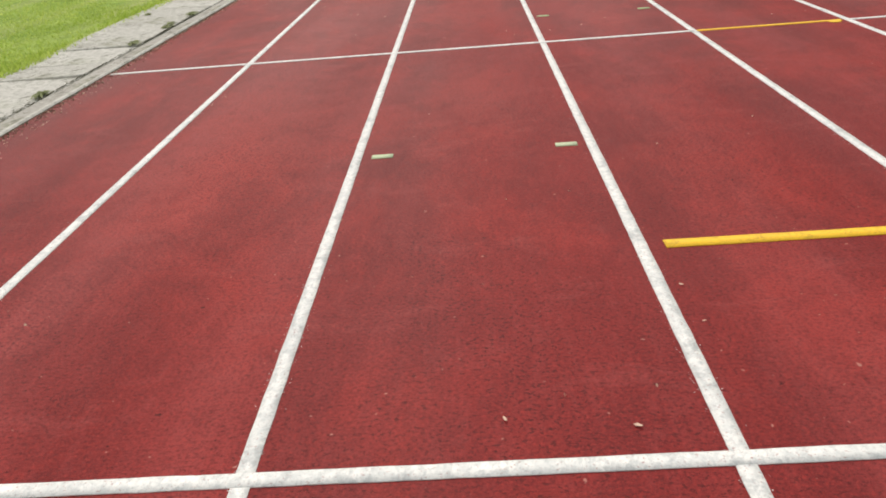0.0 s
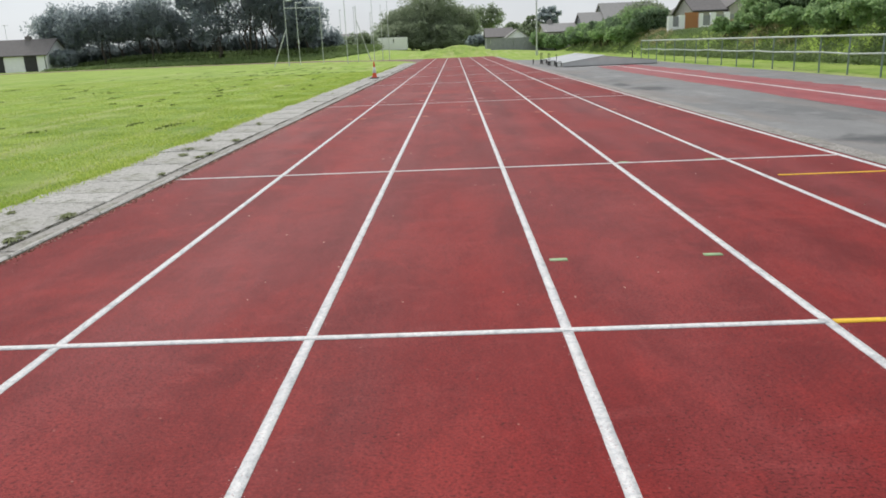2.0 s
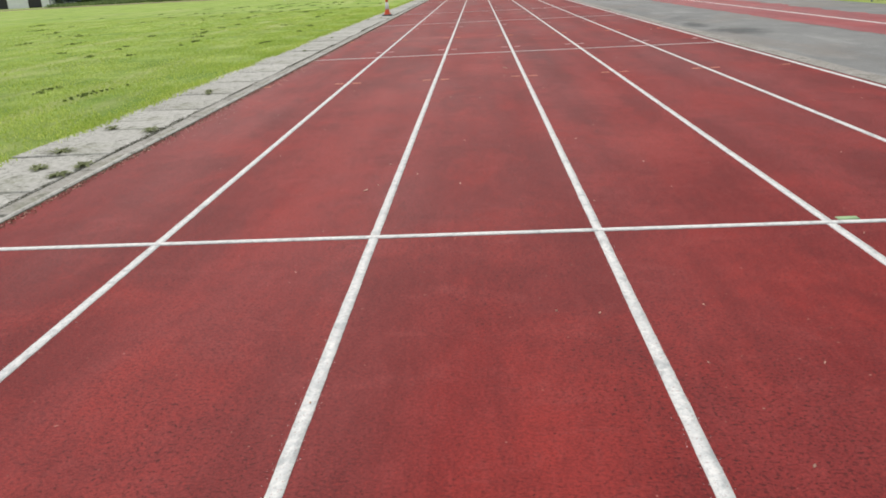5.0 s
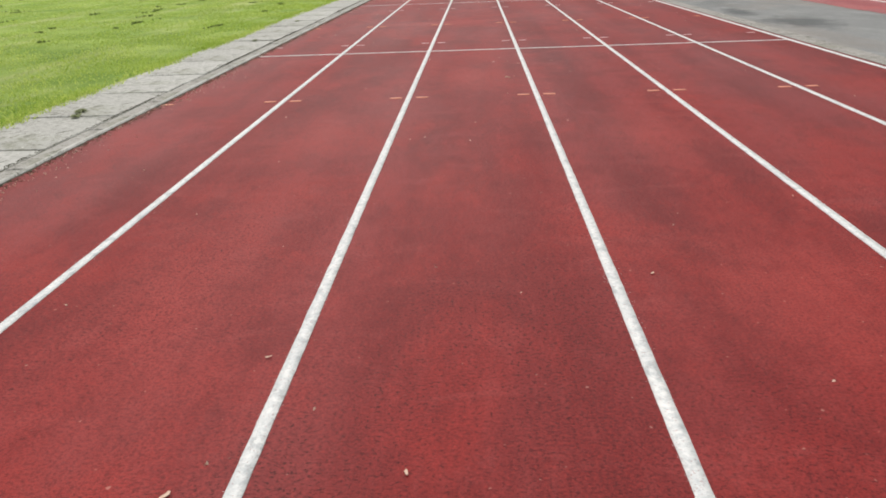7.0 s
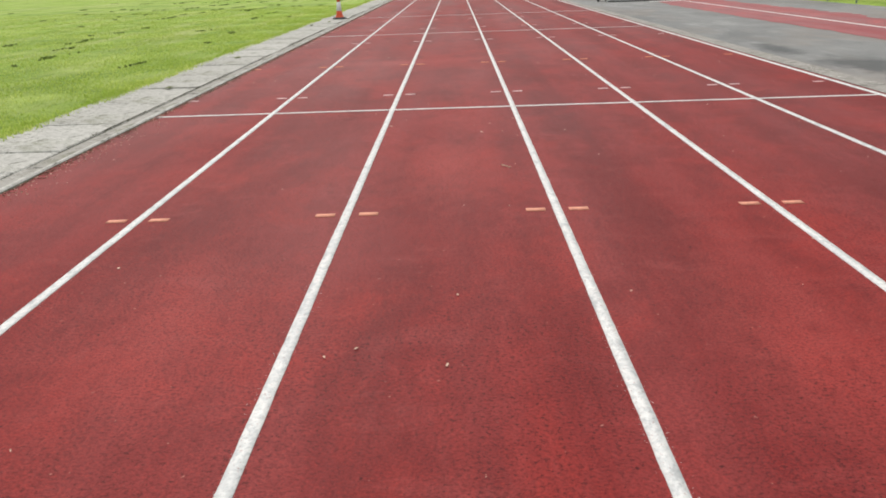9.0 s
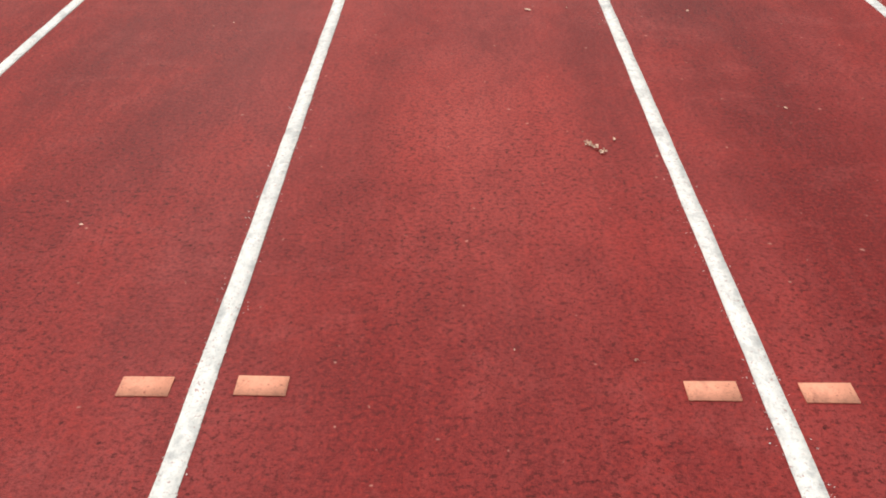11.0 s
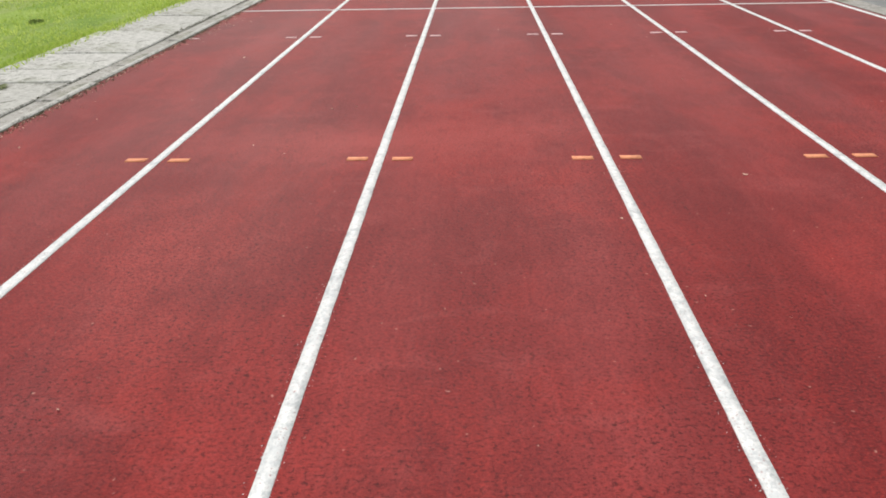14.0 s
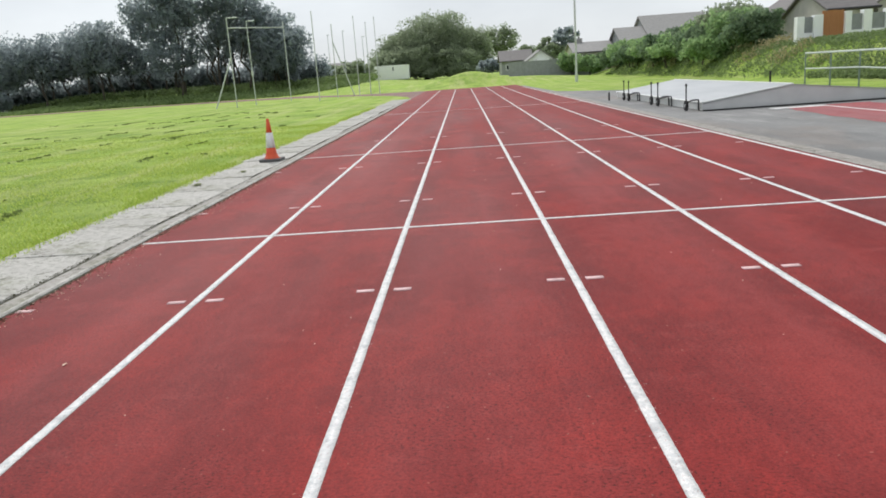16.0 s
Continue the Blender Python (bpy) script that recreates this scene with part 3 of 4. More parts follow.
for i in range(620):
    s = -14 + i * 0.135
    dv += [(-3.066, s, 0.0025), (-3.05 + abs(rr.gauss(0.002, 0.012)) + 0.012 * max(0.0, math.sin(s * 1.7) * math.sin(s * 0.45)), s, 0.0025)]
    if i:
        df.append((2 * i - 2, 2 * i - 1, 2 * i + 1, 2 * i))
tagged(sheet("kerb_dirt", dv, df, JOINT_DIRT), "dark strip of dirt between track and kerb", "dirt", kind="structure")

# ---- tarmac apron and jump runway beside the track ----
poly_bm = B()
poly(poly_bm, [(4.653, -14, -0.003), (11.6, -14, -0.003), (11.6, 49, -0.003), (11.2, 57, -0.003), (7.4, 61, -0.003), (4.9, 66, -0.003), (4.653, 84, -0.003)])
tagged(part("tarmac_apron", poly_bm, TARMAC), "old grey tarmac apron with dark stains", "tarmac", kind="structure")
edge_bm = B()
for i in range(40):
    y0 = -14 + i * 2.45
    box(edge_bm, 4.370, 4.650, y0, y0 + 2.438, -0.05, 0.004 + random.uniform(-0.002, 0.003))
tagged(part("edging_strip", edge_bm, STRIP_CONCRETE), "pale concrete edging strip along the outer lane", "edging", kind="structure")
rr = random.Random(41)
left, right = [], []
for i in range(240):
    s = -14 + i * 0.24
    left.append((7.08 + 0.03 * math.sin(s * 0.9) + 0.02 * math.sin(s * 3.7) + rr.uniform(-0.025, 0.025) + 0.25 * float(np.clip((s - 37) / 6.3, 0, 1)) ** 2, s, 0.001))
    right.append((9.50 + 0.10 * math.sin(s * 0.55 + 1) + 0.06 * math.sin(s * 2.3) + rr.uniform(-0.12, 0.12), s, 0.001))
rv, rf = left + right, [(i, 240 + i, 241 + i, i + 1) for i in range(239)]
tagged(sheet("jump_runway", rv, rf, RED_RUNWAY), "faded red rubber jump runway with ragged edges", "runway", kind="structure")
stripe("runway_line", 8.23, 8.30, -14, 43.2, RUNWAY_PAINT, "white line along the jump runway", z=0.0045)
stripe("takeoff_board", 7.06, 8.30, 42.95, 43.32, RUNWAY_PAINT, "white takeoff board at the runway's end", z=0.006)
# ---- paving strip between track and grass: kerb blocks and slabs, each its own piece ----
paving = tagged(part("paving", poly(B(), [(-4.16, -14, -0.006), (X_KERB - 0.001, -14, -0.006), (X_KERB - 0.001, 70.5, -0.006), (-4.16, 68.5, -0.006)], (0, 0, -0.05)), JOINT_DIRT), "weathered concrete slab path with open joints", "paving", kind="structure")


def piece_mesh(name, sx, sy, sz, bevel, mat, seed, chip=0.0):
    bm = B()
    box(bm, -sx / 2, sx / 2, -sy / 2, sy / 2, -sz, 0)
    rnd = random.Random(seed)
    for v in bm.verts:
        v.co.x += rnd.uniform(-chip, chip)
        v.co.y += rnd.uniform(-chip, chip)
    top = [e for e in bm.edges if all(v.co.z > -1e-6 for v in e.verts)]
    bmesh.ops.bevel(bm, geom=top, offset=bevel, segments=1, affect="EDGES")
    bmesh.ops.recalc_face_normals(bm, faces=bm.faces[:])
    me = bpy.data.meshes.new(name)
    bm.to_mesh(me)
    bm.free()
    me.materials.append(mat)
    return me


def pieces(name, parent, meshes, places):
    for i, (x, y, z, tilt) in enumerate(places):
        ob = new(name, meshes[i % len(meshes)])
        ob.parent = parent
        ob.location = (x, y, z)
        ob.rotation_euler = (radians(tilt), radians(random.uniform(-0.5, 0.5)), radians(random.uniform(-0.25, 0.25)))


SLAB = 1.222
slab_meshes = [piece_mesh("slab", 0.886, SLAB - 0.024, 0.05, 0.010, CONCRETE, s, 0.010) for s in range(5)]
short_meshes = [piece_mesh("slab", 0.886, SLAB * k - 0.024, 0.05, 0.010, CONCRETE, 30 + i, 0.014) for i, k in enumerate((0.42, 0.58))]
kerb_meshes = [piece_mesh("kerb_block", 0.165, SLAB * 1.0 - 0.010, 0.06, 0.014, KERB_CONCRETE, s, 0.006) for s in range(4)]
slab_places, short_places, kerb_places = [], [], []
y, k = -12.2, 0
rs = random.Random(23)
while y < 69:
    mid = y + 0.455
    lie = (0.006 + rs.uniform(-0.006, 0.007), rs.uniform(-0.5, 0.5))
    if k % 7 in (2, 5):
        short_places.append((-3.716, mid - SLAB * 0.29, lie[0], lie[1]))
        short_places.append((-3.716, mid + SLAB * 0.21, lie[0] - 0.004, -lie[1]))
    else:
        slab_places.append((-3.716 + rs.uniform(-0.006, 0.006), mid, *lie))
    kerb_places.append((-3.150 + rs.uniform(-0.004, 0.004), mid + SLAB / 2, 0.010 + rs.uniform(-0.003, 0.004), rs.uniform(-0.15, 0.15)))
    y, k = y + SLAB, k + 1
pieces("slab", paving, short_meshes, short_places)
pieces("slab", paving, slab_meshes, slab_places)
pieces("kerb_block", paving, kerb_meshes, kerb_places)
re = random.Random(17)
ev, ef = [], []
for i in range(620):
    s = -12 + i * 0.131
    k = 0.010 + 0.007 * math.sin(s * 2.3) + re.uniform(-0.004, 0.006)
    ev += [(-3.072 - k, s, 0.0165), (-3.062, s, 0.0165), (-3.056, s, 0.0)]
    if i:
        a = 3 * i - 3
        ef += [(a, a + 1, a + 4, a + 3), (a + 1, a + 2, a + 5, a + 4)]
tagged(sheet("kerb_edge", ev, ef, EDGE_CONCRETE), "pale worn edge of the concrete kerb", "kerb", kind="structure")

# ---- plants ----
rng = np.random.default_rng(5)


def leaf_quads(centres, radii, per, size, flat=1.0, seed=0):
    """Many small four-cornered leaves scattered in balls round the centres."""
    r = np.random.default_rng(seed)
    k = len(centres) * per
    c = np.repeat(np.asarray(centres, float), per, 0)
    rad = np.repeat(np.asarray(radii, float), per)[:, None]
    d = r.normal(size=(k, 3))
    d /= np.linalg.norm(d, axis=1)[:, None]
    d *= r.uniform(0.15, 1.0, (k, 1)) ** 0.55
    d[:, 2] *= flat
    p = c + d * rad
    u = r.normal(size=(k, 3))
    u /= np.linalg.norm(u, axis=1)[:, None]
    w = np.cross(u, r.normal(size=(k, 3)))
    w /= np.linalg.norm(w, axis=1)[:, None]
    s = size * r.uniform(0.55, 1.35, (k, 1))
    quad = np.stack([p - u * s, p + w * s * 0.55, p + u * s, p - w * s * 0.55], 1).reshape(-1, 3)
    return quad, np.arange(4 * k).reshape(-1, 4)


def limb(bm, a, b, r0, r1, rnd, bends=3):
    """A crooked tapered branch."""
    a, b = Vector(a), Vector(b)
    pts = [a]
    for i in range(1, bends):
        s = i / bends
        j = (b - a).length * 0.07
        pts.append(a.lerp(b, s) + Vector((rnd.uniform(-j, j), rnd.uniform(-j, j), rnd.uniform(0, j))))
    pts.append(b)
    for i in range(bends):
        tube(bm, pts[i], pts[i + 1], r0 + (r1 - r0) * i / bends, r0 + (r1 - r0) * (i + 1) / bends, 6)


def tree(x, y, h, rad, low, seed, label, leaf, clumps=60, per=60, size=0.34, trunks=1, trunk_r=0.22, name="tree", category="tree", group="", clump=0.24, deep=0.8):
    """A tree or shrub: crooked trunk and limbs, and a crown of many small leaves in uneven clumps with gaps."""
    z0 = float(height(x, y)) - 0.05
    rnd = random.Random(seed)
    ob = thing(name, (x, y, z0), label, category, group)
    cz, sz = (h + low) / 2, (h - low) / 2
    centres, radii = [], []
    for i in range(clumps):
        a, e = rnd.uniform(0, 2 * math.pi), math.asin(rnd.uniform(-0.95, 1.0))
        q = rnd.uniform(0.35, 1.0) ** 0.6
        wob = 0.86 + 0.14 * math.sin(3 * a + seed) + 0.10 * math.sin(5 * e + seed)
        rr = rnd.uniform(0.55, 1.25) * clump * min(rad, sz * 1.3)
        q = q * wob
        centres.append((rad * q * math.cos(e) * math.cos(a), deep * rad * q * math.cos(e) * math.sin(a), max(rr * 0.5, cz + (sz - rr * 0.6) * q * math.sin(e))))
        radii.append(rr)
    for t in range(trunks):
        bm = B()
        bx, by = (rnd.uniform(-0.4, 0.4) * rad * (trunks > 1), rnd.uniform(-0.3, 0.3) * rad * (trunks > 1))
        top = Vector((bx + rnd.uniform(-0.12, 0.12) * rad, by, low + sz * 0.8))
        limb(bm, (bx, by, -0.1), top, trunk_r, trunk_r * 0.4, rnd, 4)
        for i in range(max(4, 16 // trunks)):
            c = centres[rnd.randrange(len(centres))]
            s = rnd.uniform(0.2, 0.95)
            start = Vector((bx, by, 0)).lerp(top, s)
            limb(bm, start, c, trunk_r * 0.3, trunk_r * 0.06, rnd, 3)
        part("trunk", bm, BARK, ob)
    v, f = leaf_quads(centres, radii, per, size, 0.8, seed)
    v[:, 2] = np.maximum(v[:, 2], 0.02)
    sheet("crown", v, f, leaf, ob)
    return ob


ROW = "trees along the far edge of the field"
DARKTREE = "dark broadleaf tree with haze-paled leaves and low crown gaps"
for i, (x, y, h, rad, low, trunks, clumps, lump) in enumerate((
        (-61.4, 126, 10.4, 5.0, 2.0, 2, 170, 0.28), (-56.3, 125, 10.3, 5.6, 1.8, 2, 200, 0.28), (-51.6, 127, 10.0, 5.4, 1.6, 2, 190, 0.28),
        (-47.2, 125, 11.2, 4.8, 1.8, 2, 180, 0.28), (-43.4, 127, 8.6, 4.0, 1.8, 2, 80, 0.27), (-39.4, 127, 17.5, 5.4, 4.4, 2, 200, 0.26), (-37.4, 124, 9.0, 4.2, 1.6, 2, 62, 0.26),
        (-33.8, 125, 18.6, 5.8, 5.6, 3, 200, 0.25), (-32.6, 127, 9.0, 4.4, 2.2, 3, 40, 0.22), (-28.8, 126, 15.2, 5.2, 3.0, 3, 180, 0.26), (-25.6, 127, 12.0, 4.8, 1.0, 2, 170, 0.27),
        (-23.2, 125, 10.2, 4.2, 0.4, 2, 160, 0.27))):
    tree(x, y, h, rad, low, 20 + i, DARKTREE, LEAF_HAZED, clumps, 50, 0.215, trunks, 0.16, group=ROW, clump=lump)
tree(-58.4, 119.6, 3.4, 1.9, 0.0, 255, "dark shrub with haze-paled leaves beside the garage gable", LEAF_HAZED, 60, 60, 0.2, 2, 0.06, "shrub", "shrub", "", 0.4)
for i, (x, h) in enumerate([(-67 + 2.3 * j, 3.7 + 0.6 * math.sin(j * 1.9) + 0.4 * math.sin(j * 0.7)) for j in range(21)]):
    tree(x, 130 + (i % 2), h, 3.6, 0.0, 260 + i, "dense dark hedge shrub with haze-paled leaves below the far trees", LEAF_HAZED, 80, 62, 0.21, 2, 0.06, "shrub", "shrub", "hedge below the far trees", 0.5, 0.5)
for i, (x, y, h, rad) in enumerate(((-16.8, 150, 3.6, 3.2), (-21.5, 152, 3.2, 3.0), (-27, 152, 3.5, 3.4), (-13, 160, 5.2, 3.6))):
    tree(x, y, h, rad, 0.0, 80 + i, "distant green shrub greyed for haze beyond the field", LEAF_OLIVE_HAZED, 60, 50, 0.28, 2, 0.06, "shrub", "shrub", "shrubs beyond the field", 0.4)
for i, (x, y, h, rad, mat) in enumerate(((-10.5, 168, 9.4, 5.8, LEAF_OLIVE_HAZED), (-4.4, 166, 12.8, 7.4, LEAF_OLIVE_HAZED), (1.2, 168, 9.8, 5.2, LEAF_OLIVE_HAZED), (-7.5, 161, 6.4, 5.0, LEAF_OLIVE_HAZED), (-1.5, 161, 6.0, 4.8, LEAF_OLIVE_HAZED))):
    tree(x, y, h, rad, 0.0, 90 + i, "large rounded evergreen tree behind the grass mound", mat, 170, 130, 0.2, 2, 0.2, group="rounded trees behind the mound", clump=0.3)
tree(8.0, 182, 10.2, 4.6, 3.0, 97, "sparse tree with sky showing through its crown", LEAF_OLIVE_HAZED, 80, 40, 0.27, 1, 0.2)
for i, x in enumerate((-10.5, -8.0, -5.4, -2.8, -0.2, 2.0)):
    tree(x, 157.5 + (i % 2), 2.6 + 0.5 * math.sin(i * 2.2), 2.2, 0.0, 350 + i, "dense green hedge shrub below the rounded trees", LEAF_OLIVE_HAZED, 60, 60, 0.2, 2, 0.05, "shrub", "shrub", "hedge below the rounded trees", 0.45)
tree(4.4, 150, 3.0, 1.9, 0.0, 98, "dark clipped shrub with haze-paled leaves by the grey fence", LEAF_HAZED, 45, 50, 0.22, 2, 0.06, "shrub", "shrub", "", 0.4)
tree(7.0, 150, 2.5, 1.6, 0.0, 99, "dark clipped shrub with haze-paled leaves by the grey fence", LEAF_HAZED, 40, 50, 0.22, 2, 0.06, "shrub", "shrub", "", 0.4)
tree(17.0, 225, 7.4, 4.2, 0.3, 102, "low green tree greyed for haze beyond the outbuilding", LEAF_OLIVE_HAZED, 60, 60, 0.4, 1, 0.2)
tree(28.3, 236, 11.6, 4.6, 1.0, 100, "tall dark conifer with haze-paled leaves above the houses", LEAF_HAZED, 70, 60, 0.4, 1, 0.25)
tree(22.5, 232, 8.6, 4.6, 0.5, 101, "round green tree greyed for haze above the houses", LEAF_OLIVE_HAZED, 60, 60, 0.4, 1, 0.25)
for i, (x, y, h, rad) in enumerate(((12.2, 112, 2.9, 1.4), (14.0, 110, 2.3, 1.5), (17.8, 111, 3.2, 1.8), (16.0, 109, 1.9, 1.5))):
    tree(x, y, h, rad, 0.0, 110 + i, "dark garden shrub before the houses", LEAF_MID, 45, 55, 0.18, 2, 0.05, "shrub", "shrub", "garden shrubs", 0.4)

# bushes along the bank beside the tarmac
BANK = "bushes along the grass bank"
rb = random.Random(3)
for i, (x, y, h, rad) in enumerate(((16.9, 70.5, 2.4, 1.7), (17.0, 74.0, 2.8, 2.0), (18.2, 77.5, 3.4, 2.4), (17.6, 80.0, 2.4, 2.0), (18.7, 83.5, 3.1, 2.6), (17.6, 87.0, 2.0, 2.1), (18.6, 91.5, 2.6, 2.5), (17.8, 97.0, 2.2, 2.4), (18.6, 103, 2.3, 2.4))):
    tree(x, y, h, rad, 0.0, 130 + i, "tangled green bush on the grass bank", (LEAF_DEEP, LEAF_MID, LEAF_OLIVE_HAZED)[i % 3], 90, 80, 0.125, 3, 0.05, "bush", "bush", BANK, 0.36)
for i, (x, y, h, rad) in enumerate(((18.4, 48.4, 3.6, 2.0), (17.3, 45.6, 3.0, 1.8))):
    tree(x, y, h, rad, 0.0, 340 + i, "tall green bush on the bank by the wall", LEAF_MID, 100, 85, 0.11, 3, 0.05, "bush", "bush", BANK, 0.34)
for i in range(8):
    y = 74 + i * 4.1
    tree(15.9 + rb.uniform(-0.4, 0.4), y, rb.uniform(1.7, 2.5), rb.uniform(1.9, 2.4), 0.0, 320 + i, "tangled green bush at the foot of bank", (LEAF_MID, LEAF_DEEP)[i % 2], 80, 80, 0.12, 3, 0.05, "bush", "bush", BANK, 0.36)
for i in range(11):
    y = 12 + i * 3.7
    tree(18.3 + rb.uniform(-0.4, 0.4), y, rb.uniform(1.5, 2.9), rb.uniform(1.9, 2.6), 0.0, 150 + i, "dense ivy-green hedge bush on the bank", (LEAF_DEEP, LEAF_MID, LEAF_DEEP)[i % 3], 90, 85, 0.105, 3, 0.04, "bush", "bush", "hedge behind the railing", 0.34)
for i in range(10):
    y = 13 + i * 3.9
    tree(16.3 + rb.uniform(-0.3, 0.3), y, rb.uniform(1.0, 1.6), rb.uniform(1.6, 2.0), 0.0, 290 + i, "low green bramble bush on the bank", LEAF_MID, 80, 80, 0.09, 3, 0.03, "bush", "bush", "brambles on the bank", 0.34)
for i, (x, y, h, rad) in enumerate(((23, 54, 5.6, 2.6), (24, 48, 6.0, 2.8), (22.5, 30, 4.6, 2.6), (23, 22, 5.0, 3.0), (23.5, 38, 4.4, 2.4))):
    tree(x, y, h, rad, 0.6, 170 + i, "dark tree with haze-paled leaves standing behind the hedge", LEAF_HAZED, 70, 70, 0.2, 1, 0.14, group="trees behind the hedge")

# weeds on the bank, grass blades, matted clippings
wy = rng.uniform(4, 104, 16000)
wx = 14.3 + 3.8 * rng.uniform(0, 1, 16000) ** np.where(wy < 58, 2.0, 0.7)
wz = height(wx, wy)
keep = rng.uniform(0, 1, 16000) < 0.35 + 0.65 * (np.sin(wx * 2.1 + wy * 0.9) * np.sin(wy * 1.7) > -0.2)
centres = np.stack([wx, wy, wz + 0.10], 1)[keep]
v, f = leaf_quads(centres, np.full(len(centres), 0.22), 8, 0.06, 0.8, 9)
tagged(sheet("bank_weeds", v, f, BANK_WEEDS), "rough grass and weeds on the bank", "weeds", kind="stuff")
sy, sx = rng.uniform(4, 104, 4400), 15.2 + 3.0 * rng.uniform(0, 1, 4400)
pick = np.sin(sx * 1.3 + sy * 0.5) * np.sin(sy * 0.8 + 1.0) > 0.45
centres = np.stack([sx, sy, height(sx, sy) + 0.25], 1)[pick]
v, f = leaf_quads(centres, np.full(len(centres), 0.3), 9, 0.07, 1.0, 10)
tagged(sheet("dry_stalks", v, f, STRAW), "straw-coloured dry stalks among the bank weeds", "weeds", kind="stuff")
# strip of darker grass added where the far trees shade the ground
ux, uy = rng.uniform(-68, -12, 12000), rng.uniform(111.5, 134, 12000)
uy = np.maximum(uy, BEND_Y + np.sqrt(np.maximum((R_IN + 8.2) ** 2 - (ux - BEND_X) ** 2, 0)))
centres = np.stack([ux, uy, height(ux, uy) + 0.12 + 0.5 * (uy > 124)], 1)[(ux > -58) | (uy > 126)]
v, f = leaf_quads(centres, np.where(centres[:, 1] > 124, 0.8, 0.4), 7, 0.14, 0.7, 11)
tagged(sheet("rough_grass", v, f, TREE_SHADE_GRASS), "long rough grass darkened for shade below the far trees", "grass", kind="stuff")


def blades(n, x0, x1, y0, y1, tall, seed, skew=1.0):
    r = np.random.default_rng(seed)
    x = x1 - (x1 - x0) * r.uniform(0, 1, n) ** skew
    y = r.uniform(y0, y1, n)
    dens = np.sin(x * 3.1 + 1.3 * np.sin(y * 1.1)) + np.sin(y * 2.3 + x) + r.normal(0, 0.9, n)
    x, y = x[dens > -0.6], y[dens > -0.6]
    n = len(x)
    z = height(x, y)
    a = r.uniform(0, 2 * np.pi, n)
    hgt = tall * r.uniform(0.4, 1.3, n)
    wdt = 0.006 + 0.006 * r.uniform(0, 1, n)
    lean = r.normal(0, 0.55, (n, 2)) * hgt[:, None]
    p0 = np.stack([x - np.cos(a) * wdt, y - np.sin(a) * wdt, z], 1)
    p1 = np.stack([x + np.cos(a) * wdt, y + np.sin(a) * wdt, z], 1)
    p2 = np.stack([x + lean[:, 0], y + lean[:, 1], z + hgt], 1)
    return np.stack([p0, p1, p2], 1).reshape(-1, 3), np.arange(3 * n).reshape(-1, 3)


v, f = blades(270000, -24, -4.10, 3, 50, 0.028, 4, 2.2)
tagged(sheet("grass_blades", v, f, BLADE), "short uneven grass blades beside the slabs", "grass", kind="stuff")
v, f = blades(22000, -4.34, -4.02, 3, 60, 0.055, 8)
tagged(sheet("grass_fringe", v, f, BLADE), "longer grass fringe over the slab edge", "grass", kind="stuff")

cl = np.random.default_rng(12)
cc, cr = [], []
for row, count in ((-5.6, 8), (-7.3, 14), (-8.9, 20), (-10.4, 24), (-12.1, 24), (-13.9, 22), (-16.2, 20), (-18.9, 16), (-22, 14), (-26, 12), (-31, 10)):
    for i in range(count):
        y, run = cl.uniform(3, 66), cl.gamma(1.5, 0.26)
        bulk, wide = cl.uniform(0.4, 1.0), 0.03 + 0.002 * abs(row)
        mid = row + cl.normal(0, 0.22 + 0.006 * abs(row))
        for j in range(int(5 + run * 20)):
            yy = y + cl.normal(0, run * 0.5)
            cc.append((mid + 0.3 * math.sin(yy * 0.21 + row) + 0.12 * math.sin(yy * 2.3 + i) + cl.normal(0, wide), yy, 0.008))
            cr.append(cl.uniform(0.025, 0.075) * bulk)
v, f = leaf_quads(cc, cr, 9, 0.022, 0.34, 13)
v[:, 2] = np.maximum(v[:, 2], -0.008)
tagged(sheet("grass_clippings", v, f, CLIPPING), "dark matted clumps of grass clippings", "clippings", kind="stuff")


def weed_tuft(x, y, s, seed):
    r = np.random.default_rng(seed)
    n = 60
    a = r.uniform(0, 2 * np.pi, n)
    q = s * r.uniform(0.1, 1, n)
    tip = np.stack([np.cos(a) * q, np.sin(a) * q * 1.4, s * r.uniform(0.04, 0.22, n)], 1)
    side = np.stack([-np.sin(a), np.cos(a), 0 * a], 1) * (0.006 + 0.01 * r.uniform(0, 1, n))[:, None]
    root = tip * 0.15
    root[:, 2] = 0.0
    mid = tip * 0.6 + np.array([0, 0, 0.02])
    v = np.stack([root, mid + side, tip, mid - side], 1).reshape(-1, 3)
    ob = sheet("weed", v, np.arange(4 * n).reshape(-1, 4), WEEDS)
    ob.location = (x, y, 0.004)
    tagged(ob, "small green weed growing in a slab joint", "weed", "weeds in the paving joints")


for i, (x, y, s) in enumerate(((-3.33, 15.58, 0.13), (-3.77, 14.66, 0.15), (-3.31, 13.76, 0.11), (-3.28, 14.09, 0.12), (-3.83, 15.78, 0.09), (-3.64, 14.04, 0.12), (-3.62, 18.16, 0.07), (-3.64, 24.23, 0.06), (-3.73, 27.79, 0.08), (-3.3, 9.34, 0.11), (-3.3, 10.18, 0.12), (-3.93, 10.41, 0.06), (-3.3, 6.54, 0.1), (-3.34, 8.48, 0.1), (-3.34, 9.56, 0.07), (-3.7, 18.39, 0.08), (-3.88, 35.86, 0.1), (-3.3, 12.4, 0.07), (-3.6, 37.2, 0.07))):
    weed_tuft(x, y, s, 200 + i)

